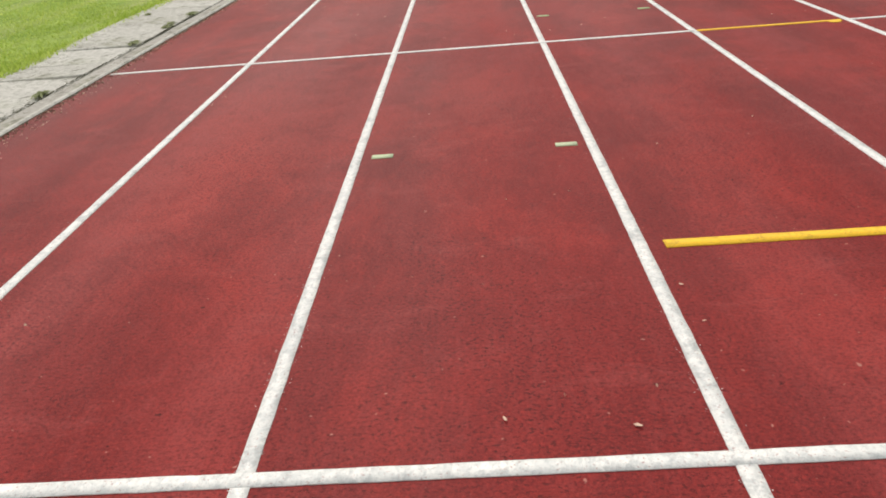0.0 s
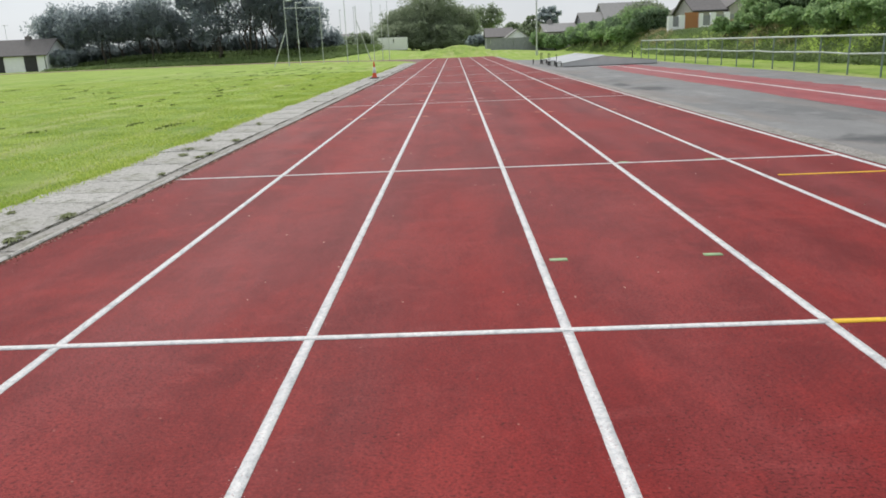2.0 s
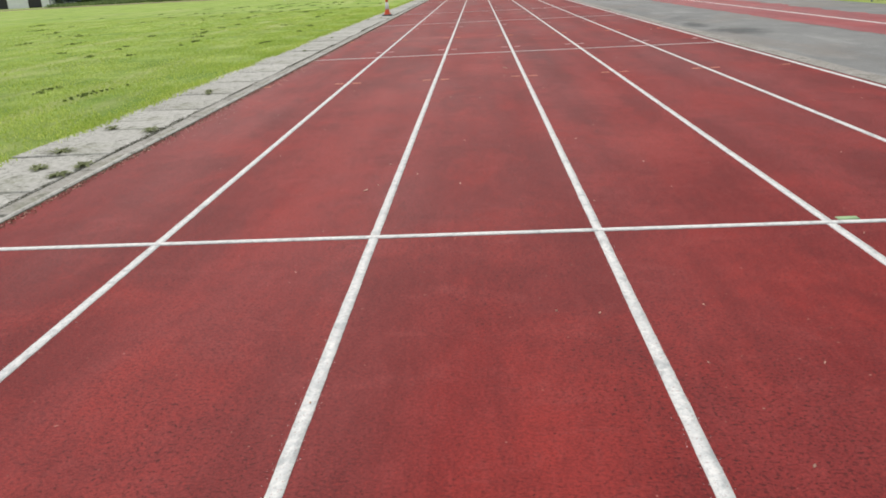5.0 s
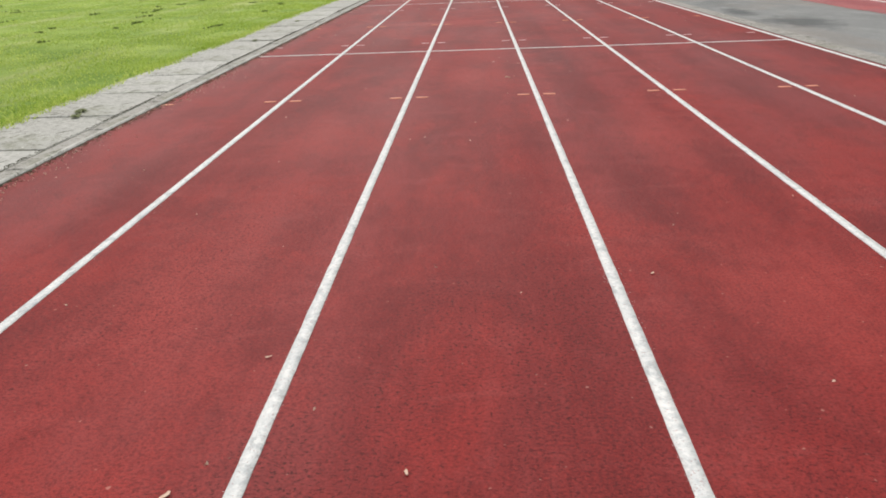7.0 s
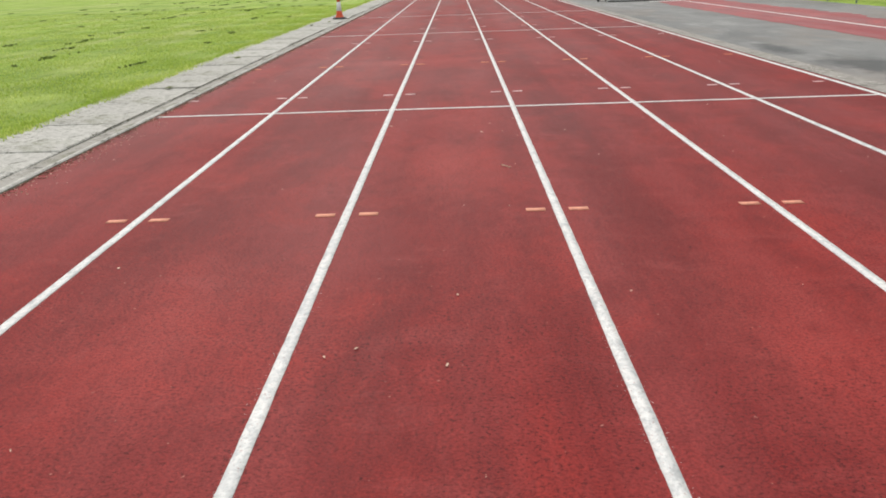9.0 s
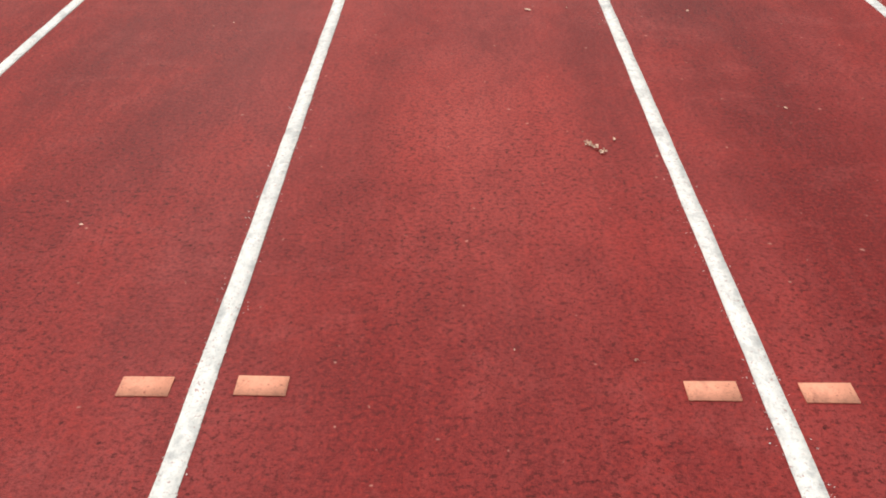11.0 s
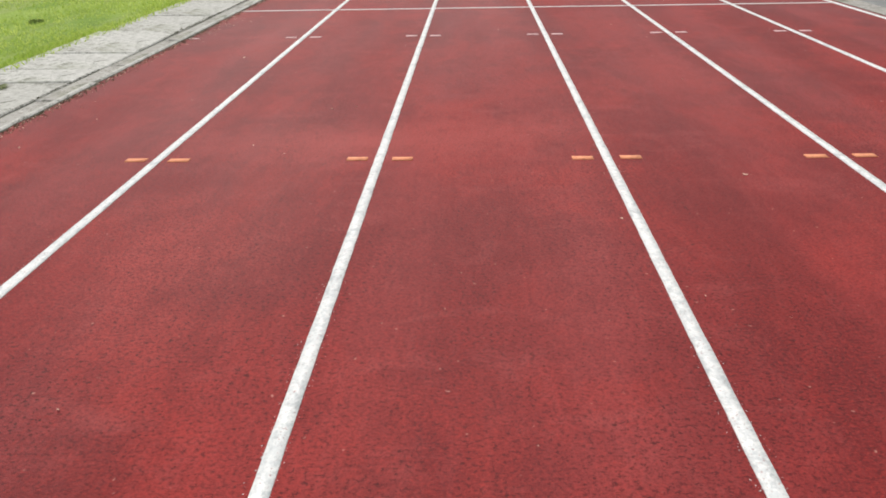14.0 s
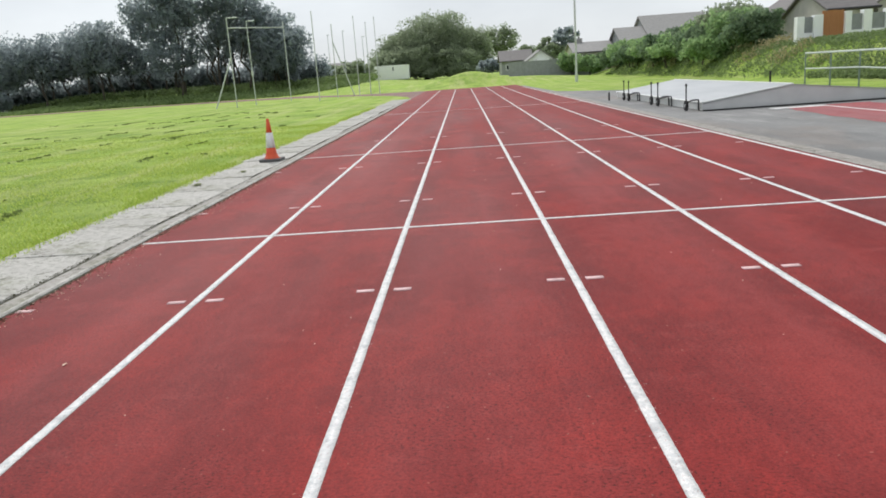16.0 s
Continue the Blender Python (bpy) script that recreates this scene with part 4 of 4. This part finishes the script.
# ---- leaf litter and grit on the track ----
def litter(x, y, s, seed, what="small dry leaf lying on the track"):
    r = random.Random(seed)
    bm = B()
    pts = []
    for i in range(9):
        a = 2 * math.pi * i / 9
        q = s * (0.5 + 0.5 * abs(math.cos(a))) * r.uniform(0.7, 1.2)
        pts.append((q * math.cos(a), q * 0.6 * math.sin(a), 0.003 + r.uniform(0, 0.003)))
    poly(bm, pts, (0, 0, -0.002))
    ob = part("fallen_leaf", bm, LEAF_LITTER)
    ob.location, ob.rotation_euler = (x, y, 0.003), (0, 0, r.uniform(0, 6.28))
    tagged(ob, what, "leaf", "leaves on the track")


for i, (x, y, s) in enumerate(((0.05, 2.48, 0.012), (0.39, 2.43, 0.016), (0.68, 3.13, 0.010), (0.69, 2.90, 0.008), (1.01, 7.76, 0.013), (0.72, 7.63, 0.010), (-1.07, 7.76, 0.010), (-1.17, 9.26, 0.012),
                               (-1.65, 9.98, 0.015), (-0.20, 7.64, 0.008), (-0.65, 8.35, 0.011), (-0.85, 8.99, 0.011), (-0.70, 13.75, 0.016), (-0.79, 13.03, 0.024), (0.78, 14.42, 0.017), (-0.16, 13.12, 0.014),
                               (-0.46, 16.95, 0.014), (-0.35, 17.01, 0.012), (0.03, 17.48, 0.014), (-0.01, 16.87, 0.016), (1.24, 25.76, 0.016), (0.54, 25.21, 0.010), (-0.556, 21.285, 0.022), (1.08, 19.96, 0.009),
                               (0.45, 19.74, 0.012), (-1.62, 17.9, 0.018), (0.25, 20.9, 0.018), (-2.15, 28.9, 0.022), (-1.05, 27.1, 0.012))):
    litter(x, y, s * 0.8, i)
r = np.random.default_rng(77)
for x in LINES_X[:5]:
    oy = r.uniform(0, 34, 3600)
    side = np.where(r.uniform(0, 1, 3600) < 0.62, -1.0, 1.0)
    ox = x + side * (0.024 + np.abs(r.normal(0, 0.008, 3600)) * (0.4 + 0.9 * (np.sin(oy * 2.7 + x) > 0)))
    v, f = leaf_quads(np.stack([ox, oy, np.full(3600, 0.0022)], 1), np.full(3600, 0.001), 1, 0.0026, 0.2, 60)
    v[:, 2] = 0.0022
    tagged(sheet("paint_overspray", v, f, WHITE_PAINT), "specks of white paint beside lane line", "paint", kind="stuff")
n = 420
gx2, gy2 = r.uniform(-3.0, 4.2, n), r.uniform(0, 60, n)
v, f = leaf_quads(np.stack([gx2, gy2, np.full(n, 0.005)], 1), np.full(n, 0.004), 2, 0.006, 0.4, 78)
tagged(sheet("grit", v, f, LEAF_LITTER), "tiny pale grit and leaf crumbs on track", "grit", kind="stuff")
v, f = leaf_quads([(0.38, 19.69, 0.008), (0.40, 19.66, 0.008), (0.36, 19.71, 0.008)], [0.017, 0.014, 0.014], 24, 0.0055, 0.3, 79)
v[:, 2] = np.maximum(v[:, 2], 0.001)
tagged(sheet("leaf_scraps", v, f, LEAF_LITTER), "small heap of shredded dry leaf", "leaf", kind="stuff")
v, f = leaf_quads(np.stack([np.full(9000, -3.04) + np.abs(r.normal(0, 0.042, 9000)), r.uniform(0, 62, 9000), np.full(9000, 0.003)], 1), np.full(9000, 0.010), 3, 0.0056, 0.3, 80)
v[:, 2] = np.maximum(v[:, 2], 0.001)
jy = r.uniform(0, 62, 9000)
jy = jy[np.sin(jy * 2.1) + np.sin(jy * 0.77 + 2) + r.normal(0, 0.5, 9000) > 0.1]
jx = -3.262 + r.normal(0, 0.016, len(jy)) * (0.5 + 1.3 * (np.sin(jy * 1.9) * np.sin(jy * 0.63 + 1) > 0.15))
v2, f2 = leaf_quads(np.stack([jx, jy, np.full(len(jy), 0.010)], 1), np.full(len(jy), 0.012), 6, 0.0042, 0.3, 81)
v2[:, 2] = np.maximum(v2[:, 2], 0.001)
tagged(sheet("joint_moss", v2, f2, MOSS), "dark moss filling the joint beside the kerb", "moss", kind="stuff")
cy2 = r.uniform(0, 62, 4400)
cx2 = -3.03 + np.abs(r.normal(0, 0.10, 4400)) * (0.35 + 0.8 * (np.sin(cy2 * 1.3) + np.sin(cy2 * 0.41) > 0.3))
v3, f3 = leaf_quads(np.stack([cx2, cy2, np.full(4400, 0.004)], 1), np.full(4400, 0.008), 2, 0.006, 0.3, 82)
v3[:, 2] = np.maximum(v3[:, 2], 0.001)
tagged(sheet("edge_debris", v3, f3, LEAF_LITTER), "pale grit and leaf crumbs swept along the kerb", "debris", kind="stuff")
tagged(sheet("kerb_moss", v, f, MOSS), "dark moss and dirt along the kerb", "moss", kind="stuff")

# ---- traffic cone on the slabs ----
def traffic_cone(x, y, z):
    ob = thing("traffic_cone", (x, y, z), "orange and white traffic cone on the concrete slabs", "traffic cone")
    base = B()
    box(base, -0.19, 0.19, -0.19, 0.19, 0, 0.045)
    part("base", base, CONE_BASE, ob, "grey rubber base", bevel=0.012)

    def r_at(h):
        return 0.108 - 0.082 * h / 0.74

    for name, z0, z1, mat, lab in (("lower_band", 0.045, 0.235, CONE_ORANGE, "orange-red plastic"), ("sleeve", 0.235, 0.50, CONE_WHITE, "white reflective sleeve"), ("tip", 0.50, 0.74, CONE_ORANGE, "orange-red plastic")):
        bm = B()
        lift = 0.003 if name == "sleeve" else 0.0
        prof = [(r_at(z0) + lift, z0), (r_at((z0 + z1) / 2) + lift, (z0 + z1) / 2), (r_at(z1) + lift, z1)]
        if name == "lower_band":
            prof = [(0.15, 0.045), (0.125, 0.06)] + prof[1:]
        if name == "tip":
            prof += [(r_at(z1) - 0.008, z1 + 0.006)]
        part(name, lathe(bm, prof, 28), mat, ob, lab, smooth=True)


traffic_cone(-3.52, 38.75, 0.010)

# ---- low pitched cover over the jump pit, with its wheeled lifting frames ----
cover = thing("pit_cover", (0, 0, 0), "low pale grey pitched cover over the jump pit", "pit cover")
CX0, CXR, CX1, CY0, CY1 = 5.72, 7.85, 10.6, 43.9, 54.2
ZE, ZR = 0.20, 0.50
part("roof_panel", poly(B(), [(CX0, CY0, ZE), (CXR, CY0, ZR), (CXR, CY1, ZR), (CX0, CY1, ZE)], (0, 0, -0.02)), COVER_LIGHT, cover)
part("roof_panel", poly(B(), [(CXR, CY0, ZR), (CX1, CY0, ZE), (CX1, CY1, ZE), (CXR, CY1, ZR)], (0, 0, -0.02)), COVER_LIGHT, cover)
for yy, lab in ((CY0 + 0.02, "grey end panel"), (CY1 - 0.02, "grey end panel")):
    part("end_panel", poly(B(), [(CX0 + 0.02, yy, 0.01), (CX1 - 0.02, yy, 0.01), (CX1 - 0.02, yy, ZE - 0.025), (CXR, yy, ZR - 0.025), (CX0 + 0.02, yy, ZE - 0.025)], (0, 0.03, 0)), COVER_END, cover, lab)
for xx in (CX0 + 0.01, CX1 - 0.04):
    part("side_panel", box(B(), xx, xx + 0.03, CY0 + 0.06, CY1 - 0.06, 0.012, ZE - 0.03), COVER_EDGE, cover, "white side board")
part("trim", bar(B(), [(CX0, CY0 - 0.005, ZE + 0.008), (CXR, CY0 - 0.005, ZR + 0.008)], 0.018), COVER_EDGE, cover, "white edge trim")
part("trim", bar(B(), [(CX0 - 0.01, CY0, ZE), (CX0 - 0.01, CY1, ZE)], 0.03), COVER_EDGE, cover, "white edge trim")
part("ridge_cap", bar(B(), [(CXR, CY0, ZR + 0.006), (CXR, CY1, ZR + 0.006)], 0.02), COVER_EDGE, cover, "white ridge cap")
# thin dark strip on the ground along the cover's front edge
part("skid", box(B(), CX0, CX1, CY0 - 0.05, CY0 - 0.01, 0.0, 0.03), BLACK_STEEL, cover, "dark strip along the front foot")


def lifting_frame(y, both):
    for dy in ((0.0, 0.75) if both else (0.0,)):
        wheel = B()
        tube(wheel, (CX0 - 0.30, y + dy, 0.13), (CX0 - 0.24, y + dy, 0.13), 0.13, n=18)
        w = part("wheel", wheel, TYRE, cover, "black wheel", bevel=0.012)
        part("hub", tube(B(), (CX0 - 0.31, y + dy, 0.13), (CX0 - 0.23, y + dy, 0.13), 0.04, n=12), GALVANISED, w)
        part("lever", bar(B(), [(CX0 - 0.27, y + dy, 0.13), (CX0 - 0.27, y + dy, 0.60)], 0.017), BLACK_STEEL, cover, "black upright lever")
        part("knob", tube(B(), (CX0 - 0.27, y + dy, 0.60), (CX0 - 0.27, y + dy, 0.66), 0.028), BLACK_STEEL, cover)
    for dy in (-0.35, -0.62) if both else (-0.30,):
        part("bracket", bar(B(), [(CX0 - 0.27, y, 0.20), (CX0 - 0.20, y + dy, 0.27), (CX0 - 0.06, y + dy, 0.27), (CX0 - 0.05, y + dy, 0.01)], 0.02), BLACK_STEEL, cover, "bent black bracket")


lifting_frame(44.35, False)
lifting_frame(47.1, True)
lifting_frame(50.9, True)
stub = thing("marker_post", (13.0 - 7.95, 52.2, 0), "short dark marker post on the tarmac", "post")
part("post", tube(B(), (0, 0, -0.01), (0, 0, 0.28), 0.035, 0.03), BLACK_STEEL, stub)

# ---- railing along the tarmac ----
RX, RY0, RY1, STEP = 11.72, 3.3, 52.1, 1.807
railing = thing("railing", (RX, RY0, 0), "pale green two-rail steel railing beside tarmac", "railing")
part("top_rail", bar(B(), [(0, 0, 1.135), (0, RY1 - RY0, 1.135)], 0.03), RAIL_PALE, railing, "pale top rail")
mid, last = B(), None
k = int((RY1 - RY0) / STEP) + 1
for i in range(k):
    z0 = 0.635 + 0.02 * math.sin(i * 2.3)
    ring = [mid.verts.new((0.024 * math.cos(2 * math.pi * a / 8), i * STEP, z0 + 0.024 * math.sin(2 * math.pi * a / 8))) for a in range(8)]
    if last:
        for a in range(8):
            mid.faces.new((last[a], last[(a + 1) % 8], ring[(a + 1) % 8], ring[a]))
    else:
        mid.faces.new(ring[::-1])
    last = ring
mid.faces.new(last)
part("middle_rail", mid, RAIL_PALE, railing, "pale sagging middle rail")
post_me = None
for i in range(k):
    if post_me is None:
        p0 = part("post", tube(B(), (0, 0, -0.1), (0, 0, 1.115), 0.026), RAIL_GREEN, railing, "dull green post")
        post_me = p0.data
    else:
        p0 = new("post", post_me)
        p0.parent = railing
        tagged(p0, "dull green post")
    p0.location = (0, i * STEP, 0)

# ---- throwing cage posts and other poles ----
cage = thing("throwing_cage", (-15.0, 82, 0), "tall grey steel posts of a throwing cage", "throwing cage")
for x, y, h, arm in ((-15.85, 78.4, 6.0, 0.75), (-15.45, 81.9, 6.0, 0.6), (-13.95, 87.0, 6.2, 0), (-10.5, 81.0, 6.3, 0), (-10.3, 88.0, 5.8, 0)):
    lx, ly = x + 15.0, y - 82
    pts = [(lx, ly, -0.1), (lx, ly, h)] + ([(lx + arm, ly, h)] if arm else [])
    part("post", bar(B(), pts, 0.036), POST_GREY, cage)
part("crossbar", bar(B(), [(-0.85, -3.6, 5.35), (1.05, 5.0, 5.75)], 0.034), POST_GREY, cage)
part("brace", bar(B(), [(-0.85, -3.6, 3.4), (-2.2, -4.0, 0.0)], 0.045), POST_GREY, cage)
part("brace", bar(B(), [(4.7, 6.0, 4.4), (6.0, 6.6, 0.05)], 0.045), POST_GREY, cage)
part("sleeve", bar(B(), [(-0.45, -0.1, 2.1), (-0.45, -0.1, 2.45)], 0.09), GALVANISED, cage)
for x, y, h in ((-8.75, 90, 6.4), (-7.85, 90.5, 5.9), (-7.15, 91, 6.3)):
    ob = thing("flag_pole", (x, y, float(height(x, y))), "thin grey pole standing beyond the cage", "pole", "poles beyond the cage")
    part("shaft", tube(B(), (0, 0, -0.1), (0, 0, h), 0.036, 0.026), POST_GREY, ob)
    part("cap", tube(B(), (0, 0, h), (0, 0, h + 0.05), 0.055), GALVANISED, ob)
for x, y, h in ((-16.2, 133, 7.0), (-19.5, 140, 7.0), (-13.4, 132, 6.0)):
    ob = thing("street_lamp", (x, y, float(height(x, y))), "distant grey street lamp beyond the field", "street lamp", "distant lamps")
    part("column", tube(B(), (0, 0, -0.1), (0, 0, h), 0.055, 0.035), POST_GREY, ob)
    part("lamp_head", box(B(), -0.12, 0.3, -0.06, 0.06, h, h + 0.07), POST_GREY, ob)
ob = thing("tall_pole", (8.68, 84.3, float(height(8.68, 84.3))), "tall slim grey steel pole on the grass", "pole")
part("shaft", tube(B(), (0, 0, -0.1), (0, 0, 11.0), 0.085, 0.055, 12), POST_GREY, ob)
part("foot", tube(B(), (0, 0, -0.1), (0, 0, 0.6), 0.12, n=12), POST_GREY, ob)

# ---- white storage container ----
def container(x, y, z, w=6.1, d=2.44, h=2.4):
    ob = thing("storage_container", (x, y, z), "white steel storage container beside the rounded trees", "container")
    bm = B()
    box(bm, 0, w, 0, d, 0.1, h)
    part("body", bm, WHITE_STEEL, ob, bevel=0.03)
    rib = B()
    for i in range(24):
        xx = 0.18 + i * (w - 0.36) / 24
        box(rib, xx, xx + 0.12, -0.03, 0.0, 0.22, h - 0.15)
    part("corrugation", rib, WHITE_STEEL, ob)
    part("base_rail", box(B(), 0, w, -0.02, d, 0.0, 0.12), GALVANISED, ob)
    part("label_plate", box(B(), w * 0.55, w * 0.58, -0.05, -0.03, h * 0.62, h * 0.86), BLACK_STEEL, ob)


container(-15.0, 155, float(height(-12, 155)) - 0.05)


# ---- buildings ----
def window(parent, x0, x1, z0, z1, y, frame_mat=WHITE_STEEL):
    w = part("window", box(B(), x0, x1, y - 0.05, y + 0.02, z0, z1), frame_mat, parent)
    part("pane", box(B(), x0 + 0.07, x1 - 0.07, y - 0.062, y - 0.05, z0 + 0.07, z1 - 0.07), GLASS, w)


def gable_house(name, x0, x1, y0, y1, base, eave, ridge, wall, roof, label, along="x", over=0.3, category="house", windows=(), chimney=None):
    """A house with a pitched roof; the ridge runs along x or y."""
    ob = thing(name, ((x0 + x1) / 2, (y0 + y1) / 2, base), label, category)
    hx, hy, e, r = (x1 - x0) / 2, (y1 - y0) / 2, eave - base, ridge - base
    bm = B()
    box(bm, -hx, hx, -hy, hy, -0.2, e)
    if along == "x":
        for s in (-hx, hx - 0.2):
            poly(bm, [(s, -hy, e), (s, hy, e), (s, 0, r - 0.1)], (0.2, 0, 0))
        panels = ([(-hx - over, -hy - over, e - 0.1), (hx + over, -hy - over, e - 0.1), (hx + over, 0, r), (-hx - over, 0, r)], [(-hx - over, 0, r), (hx + over, 0, r), (hx + over, hy + over, e - 0.1), (-hx - over, hy + over, e - 0.1)])
    else:
        for s in (-hy, hy - 0.2):
            poly(bm, [(-hx, s, e), (hx, s, e), (0, s, r - 0.1)], (0, 0.2, 0))
        panels = ([(-hx - over, -hy - over, e - 0.1), (0, -hy - over, r), (0, hy + over, r), (-hx - over, hy + over, e - 0.1)], [(0, -hy - over, r), (hx + over, -hy - over, e - 0.1), (hx + over, hy + over, e - 0.1), (0, hy + over, r)])
    part("wall", bm, wall, ob)
    for p in panels:
        part("roof", poly(B(), p, (0, 0, -0.12)), roof, ob)
    gutter = B()
    if along == "x":
        tube(gutter, (-hx - over, -hy - over - 0.05, e - 0.12), (hx + over, -hy - over - 0.05, e - 0.12), 0.06, n=8)
        part("gutter", gutter, DARK_DOOR, ob)
    else:
        gutter.free()
    for wx0, wx1, wz0, wz1 in windows:
        window(ob, wx0, wx1, wz0, wz1, -hy)
    if chimney is not None:
        c = part("chimney", box(B(), chimney - 0.4, chimney + 0.4, -0.3, 0.3, r - 0.4, r + 0.45), roof, ob)
        part("pot", tube(B(), (chimney, 0, r + 0.45), (chimney, 0, r + 0.7), 0.12), roof, c)
    return ob


pav = gable_house("garage_block", -95, -60.4, 118, 125, 0.0, 2.45, 4.75, WHITE_RENDER, SLATE, "long white garage block with dark doors and slate roof", category="garage", chimney=13.2)
for x0, x1 in ((-63.8, -61.9), (-68.8, -66.9), (-73.1, -71.2), (-78, -76.1), (-83, -81.1)):
    d = part("garage_door", box(B(), x0 + 77.7, x1 + 77.7, -3.54, -3.46, 0.0, 2.15), DARK_DOOR, pav, "dark garage door")
    part("door_frame", box(B(), x0 + 77.6, x1 + 77.8, -3.53, -3.47, 2.15, 2.25), DARK_DOOR, d)
for ax, top in ((9.9, 2.2), (13.9, 2.0)):
    a = part("aerial", tube(B(), (ax, 0, 4.7), (ax, 0, 4.75 + top), 0.03), POST_GREY, pav, "thin television aerial")
    for s in (0.0, 0.25, 0.5):
        part("rod", tube(B(), (ax - 0.35, -s + 0.25, 4.7 + top), (ax + 0.35, -s + 0.25, 4.7 + top), 0.018), POST_GREY, a)
part("downpipe", tube(B(), (17.1, -3.58, 0), (17.1, -3.58, 2.3), 0.05), DARK_DOOR, pav)

gable_house("shed", 7.9, 10.6, 116, 121, 0.0, 2.2, 3.25, WHITE_RENDER, GREY_ROOF, "small white gabled outbuilding behind a fence", "y", 0.25, "shed", ((-0.5, 0.5, 1.2, 1.9),))
gable_house("distant_house", 5.9, 10.4, 140, 147, 0.0, 2.5, 4.0, GREY_RENDER, SLATE, "low house with grey tiled roof behind the fence", windows=((-1.6, -0.4, 1.1, 1.9),))
fence = thing("garden_fence", (11.5, 113, 0.0), "weathered grey panel fence beyond the grass", "fence")
for i in range(7):
    part("panel", box(B(), -6.15 + i * 1.55, -4.67 + i * 1.55, -0.03, 0.03, 0.0, 2.0 + 0.06 * math.sin(i * 3)), GREY_RENDER, fence)
    part("post", box(B(), -6.21 + i * 1.55, -6.13 + i * 1.55, -0.06, 0.06, -0.1, 2.1), GREY_RENDER, fence)
gable_house("bungalow", 13.6, 18.2, 118, 127, 0.6, 2.7, 3.9, CREAM_RENDER, GREY_ROOF, "cream bungalow with grey tiled roof", windows=((-1.5, -0.4, 0.8, 1.8), (0.5, 1.4, 0.8, 1.8)), chimney=-1.2)
gable_house("grey_house", 18.8, 22.6, 116, 124, 0.9, 3.4, 5.2, GREY_RENDER, GREY_ROOF, "grey house with low tiled roof on the bank", windows=((-1.2, -0.1, 1.3, 2.2),))
gable_house("grey_house", 22.2, 29.5, 117, 127, 1.2, 4.0, 6.5, GREY_RENDER, GREY_ROOF, "large grey house with broad tiled roof", windows=((-2.5, -1.2, 1.4, 2.4), (0.6, 1.8, 1.4, 2.4)))
gable_house("roadside_house", 22.7, 29.0, 68.5, 87, 1.8, 3.5, 5.6, CREAM_RENDER, SLATE, "house with dark slate roof above the garden wall", "y", 0.4)
gable_house("distant_house", -24, -17.5, 158, 166, 0.9, 2.6, 4.4, GREY_RENDER, GREY_ROOF, "distant low house with grey roof beyond field", "x", 0.3)
gable_house("roadside_house", 25, 32, 30, 42, 1.8, 3.4, 5.0, CREAM_RENDER, SLATE, "house with dark slate roof behind the hedge", "y", 0.4)

# ---- white garden wall with timber gate on the bank ----
WX, WY = 18.5, 64.8
WZ = float(height(WX, WY)) + 0.1
gwall = thing("garden_wall", (WX, WY, WZ), "white rendered garden wall with pillars and grey panels", "wall")
for x0, x1 in ((-1.72, -0.51), (0.63, 4.25)):
    part("plinth", box(B(), x0, x1, -0.1, 0.1, -0.2, 0.39), WHITE_RENDER, gwall)
for x0, x1, top in ((-1.76, -1.40, 1.18), (-0.94, -0.48, 1.22), (0.60, 0.91, 1.30), (1.48, 1.90, 1.32), (2.59, 2.96, 1.32), (3.89, 4.27, 1.32)):
    part("pillar", box(B(), x0, x1, -0.2, 0.2, -0.2, top), WHITE_RENDER, gwall, bevel=0.02)
for x0, x1 in ((-1.40, -0.94), (0.91, 1.48), (1.90, 2.59), (2.96, 3.89)):
    part("panel", box(B(), x0, x1, -0.04, 0.04, 0.39, 1.15), GREY_RENDER, gwall, "dull grey infill panel")
gate = thing("timber_gate", (WX, WY, WZ), "closed orange-brown timber gate between white pillars", "gate")
for i in range(8):
    xx = -0.47 + i * 0.132
    part("board", box(B(), xx, xx + 0.125, -0.05, 0.0, 0.05, 1.40 + 0.012 * math.sin(i * 5)), TIMBER, gate)
for z in (0.32, 1.06):
    part("rail", box(B(), -0.47, 0.58, 0.0, 0.05, z, z + 0.12), TIMBER, gate)

# ---- small buildings and posts beyond the tarmac ----
gable_house("garden_shed", 19.6, 21.9, 67.4, 73, 1.7, 3.3, 4.5, CREAM_RENDER, SLATE, "small cream garden building behind the timber gate", "x", 0.25, "shed")
annex = thing("flat_roofed_annex", (19.8, 113.5, 0.9), "low flat-roofed grey annex with white fascia", "house")
part("wall", box(B(), -1.75, 1.75, -1.5, 1.5, -0.3, 2.2), GREY_RENDER, annex)
part("roof", box(B(), -1.95, 1.95, -1.7, 1.7, 2.2, 2.3), GREY_ROOF, annex)
part("fascia", box(B(), -2.0, 2.0, -1.74, -1.70, 2.08, 2.42), WHITE_RENDER, annex, "white fascia board")
window(annex, -0.9, 0.5, 0.9, 1.8, -1.5)
for x, y, h in ((12.05, 55.9, 0.5),):
    ob = thing("marker_post", (x, y, 0), "short dark post on the grass by railing", "post")
    part("post", tube(B(), (0, 0, -0.03), (0, 0, h), 0.04, 0.035), BLACK_STEEL, ob)
    part("cap", tube(B(), (0, 0, h), (0, 0, h + 0.04), 0.055, 0.05), BLACK_STEEL, ob)
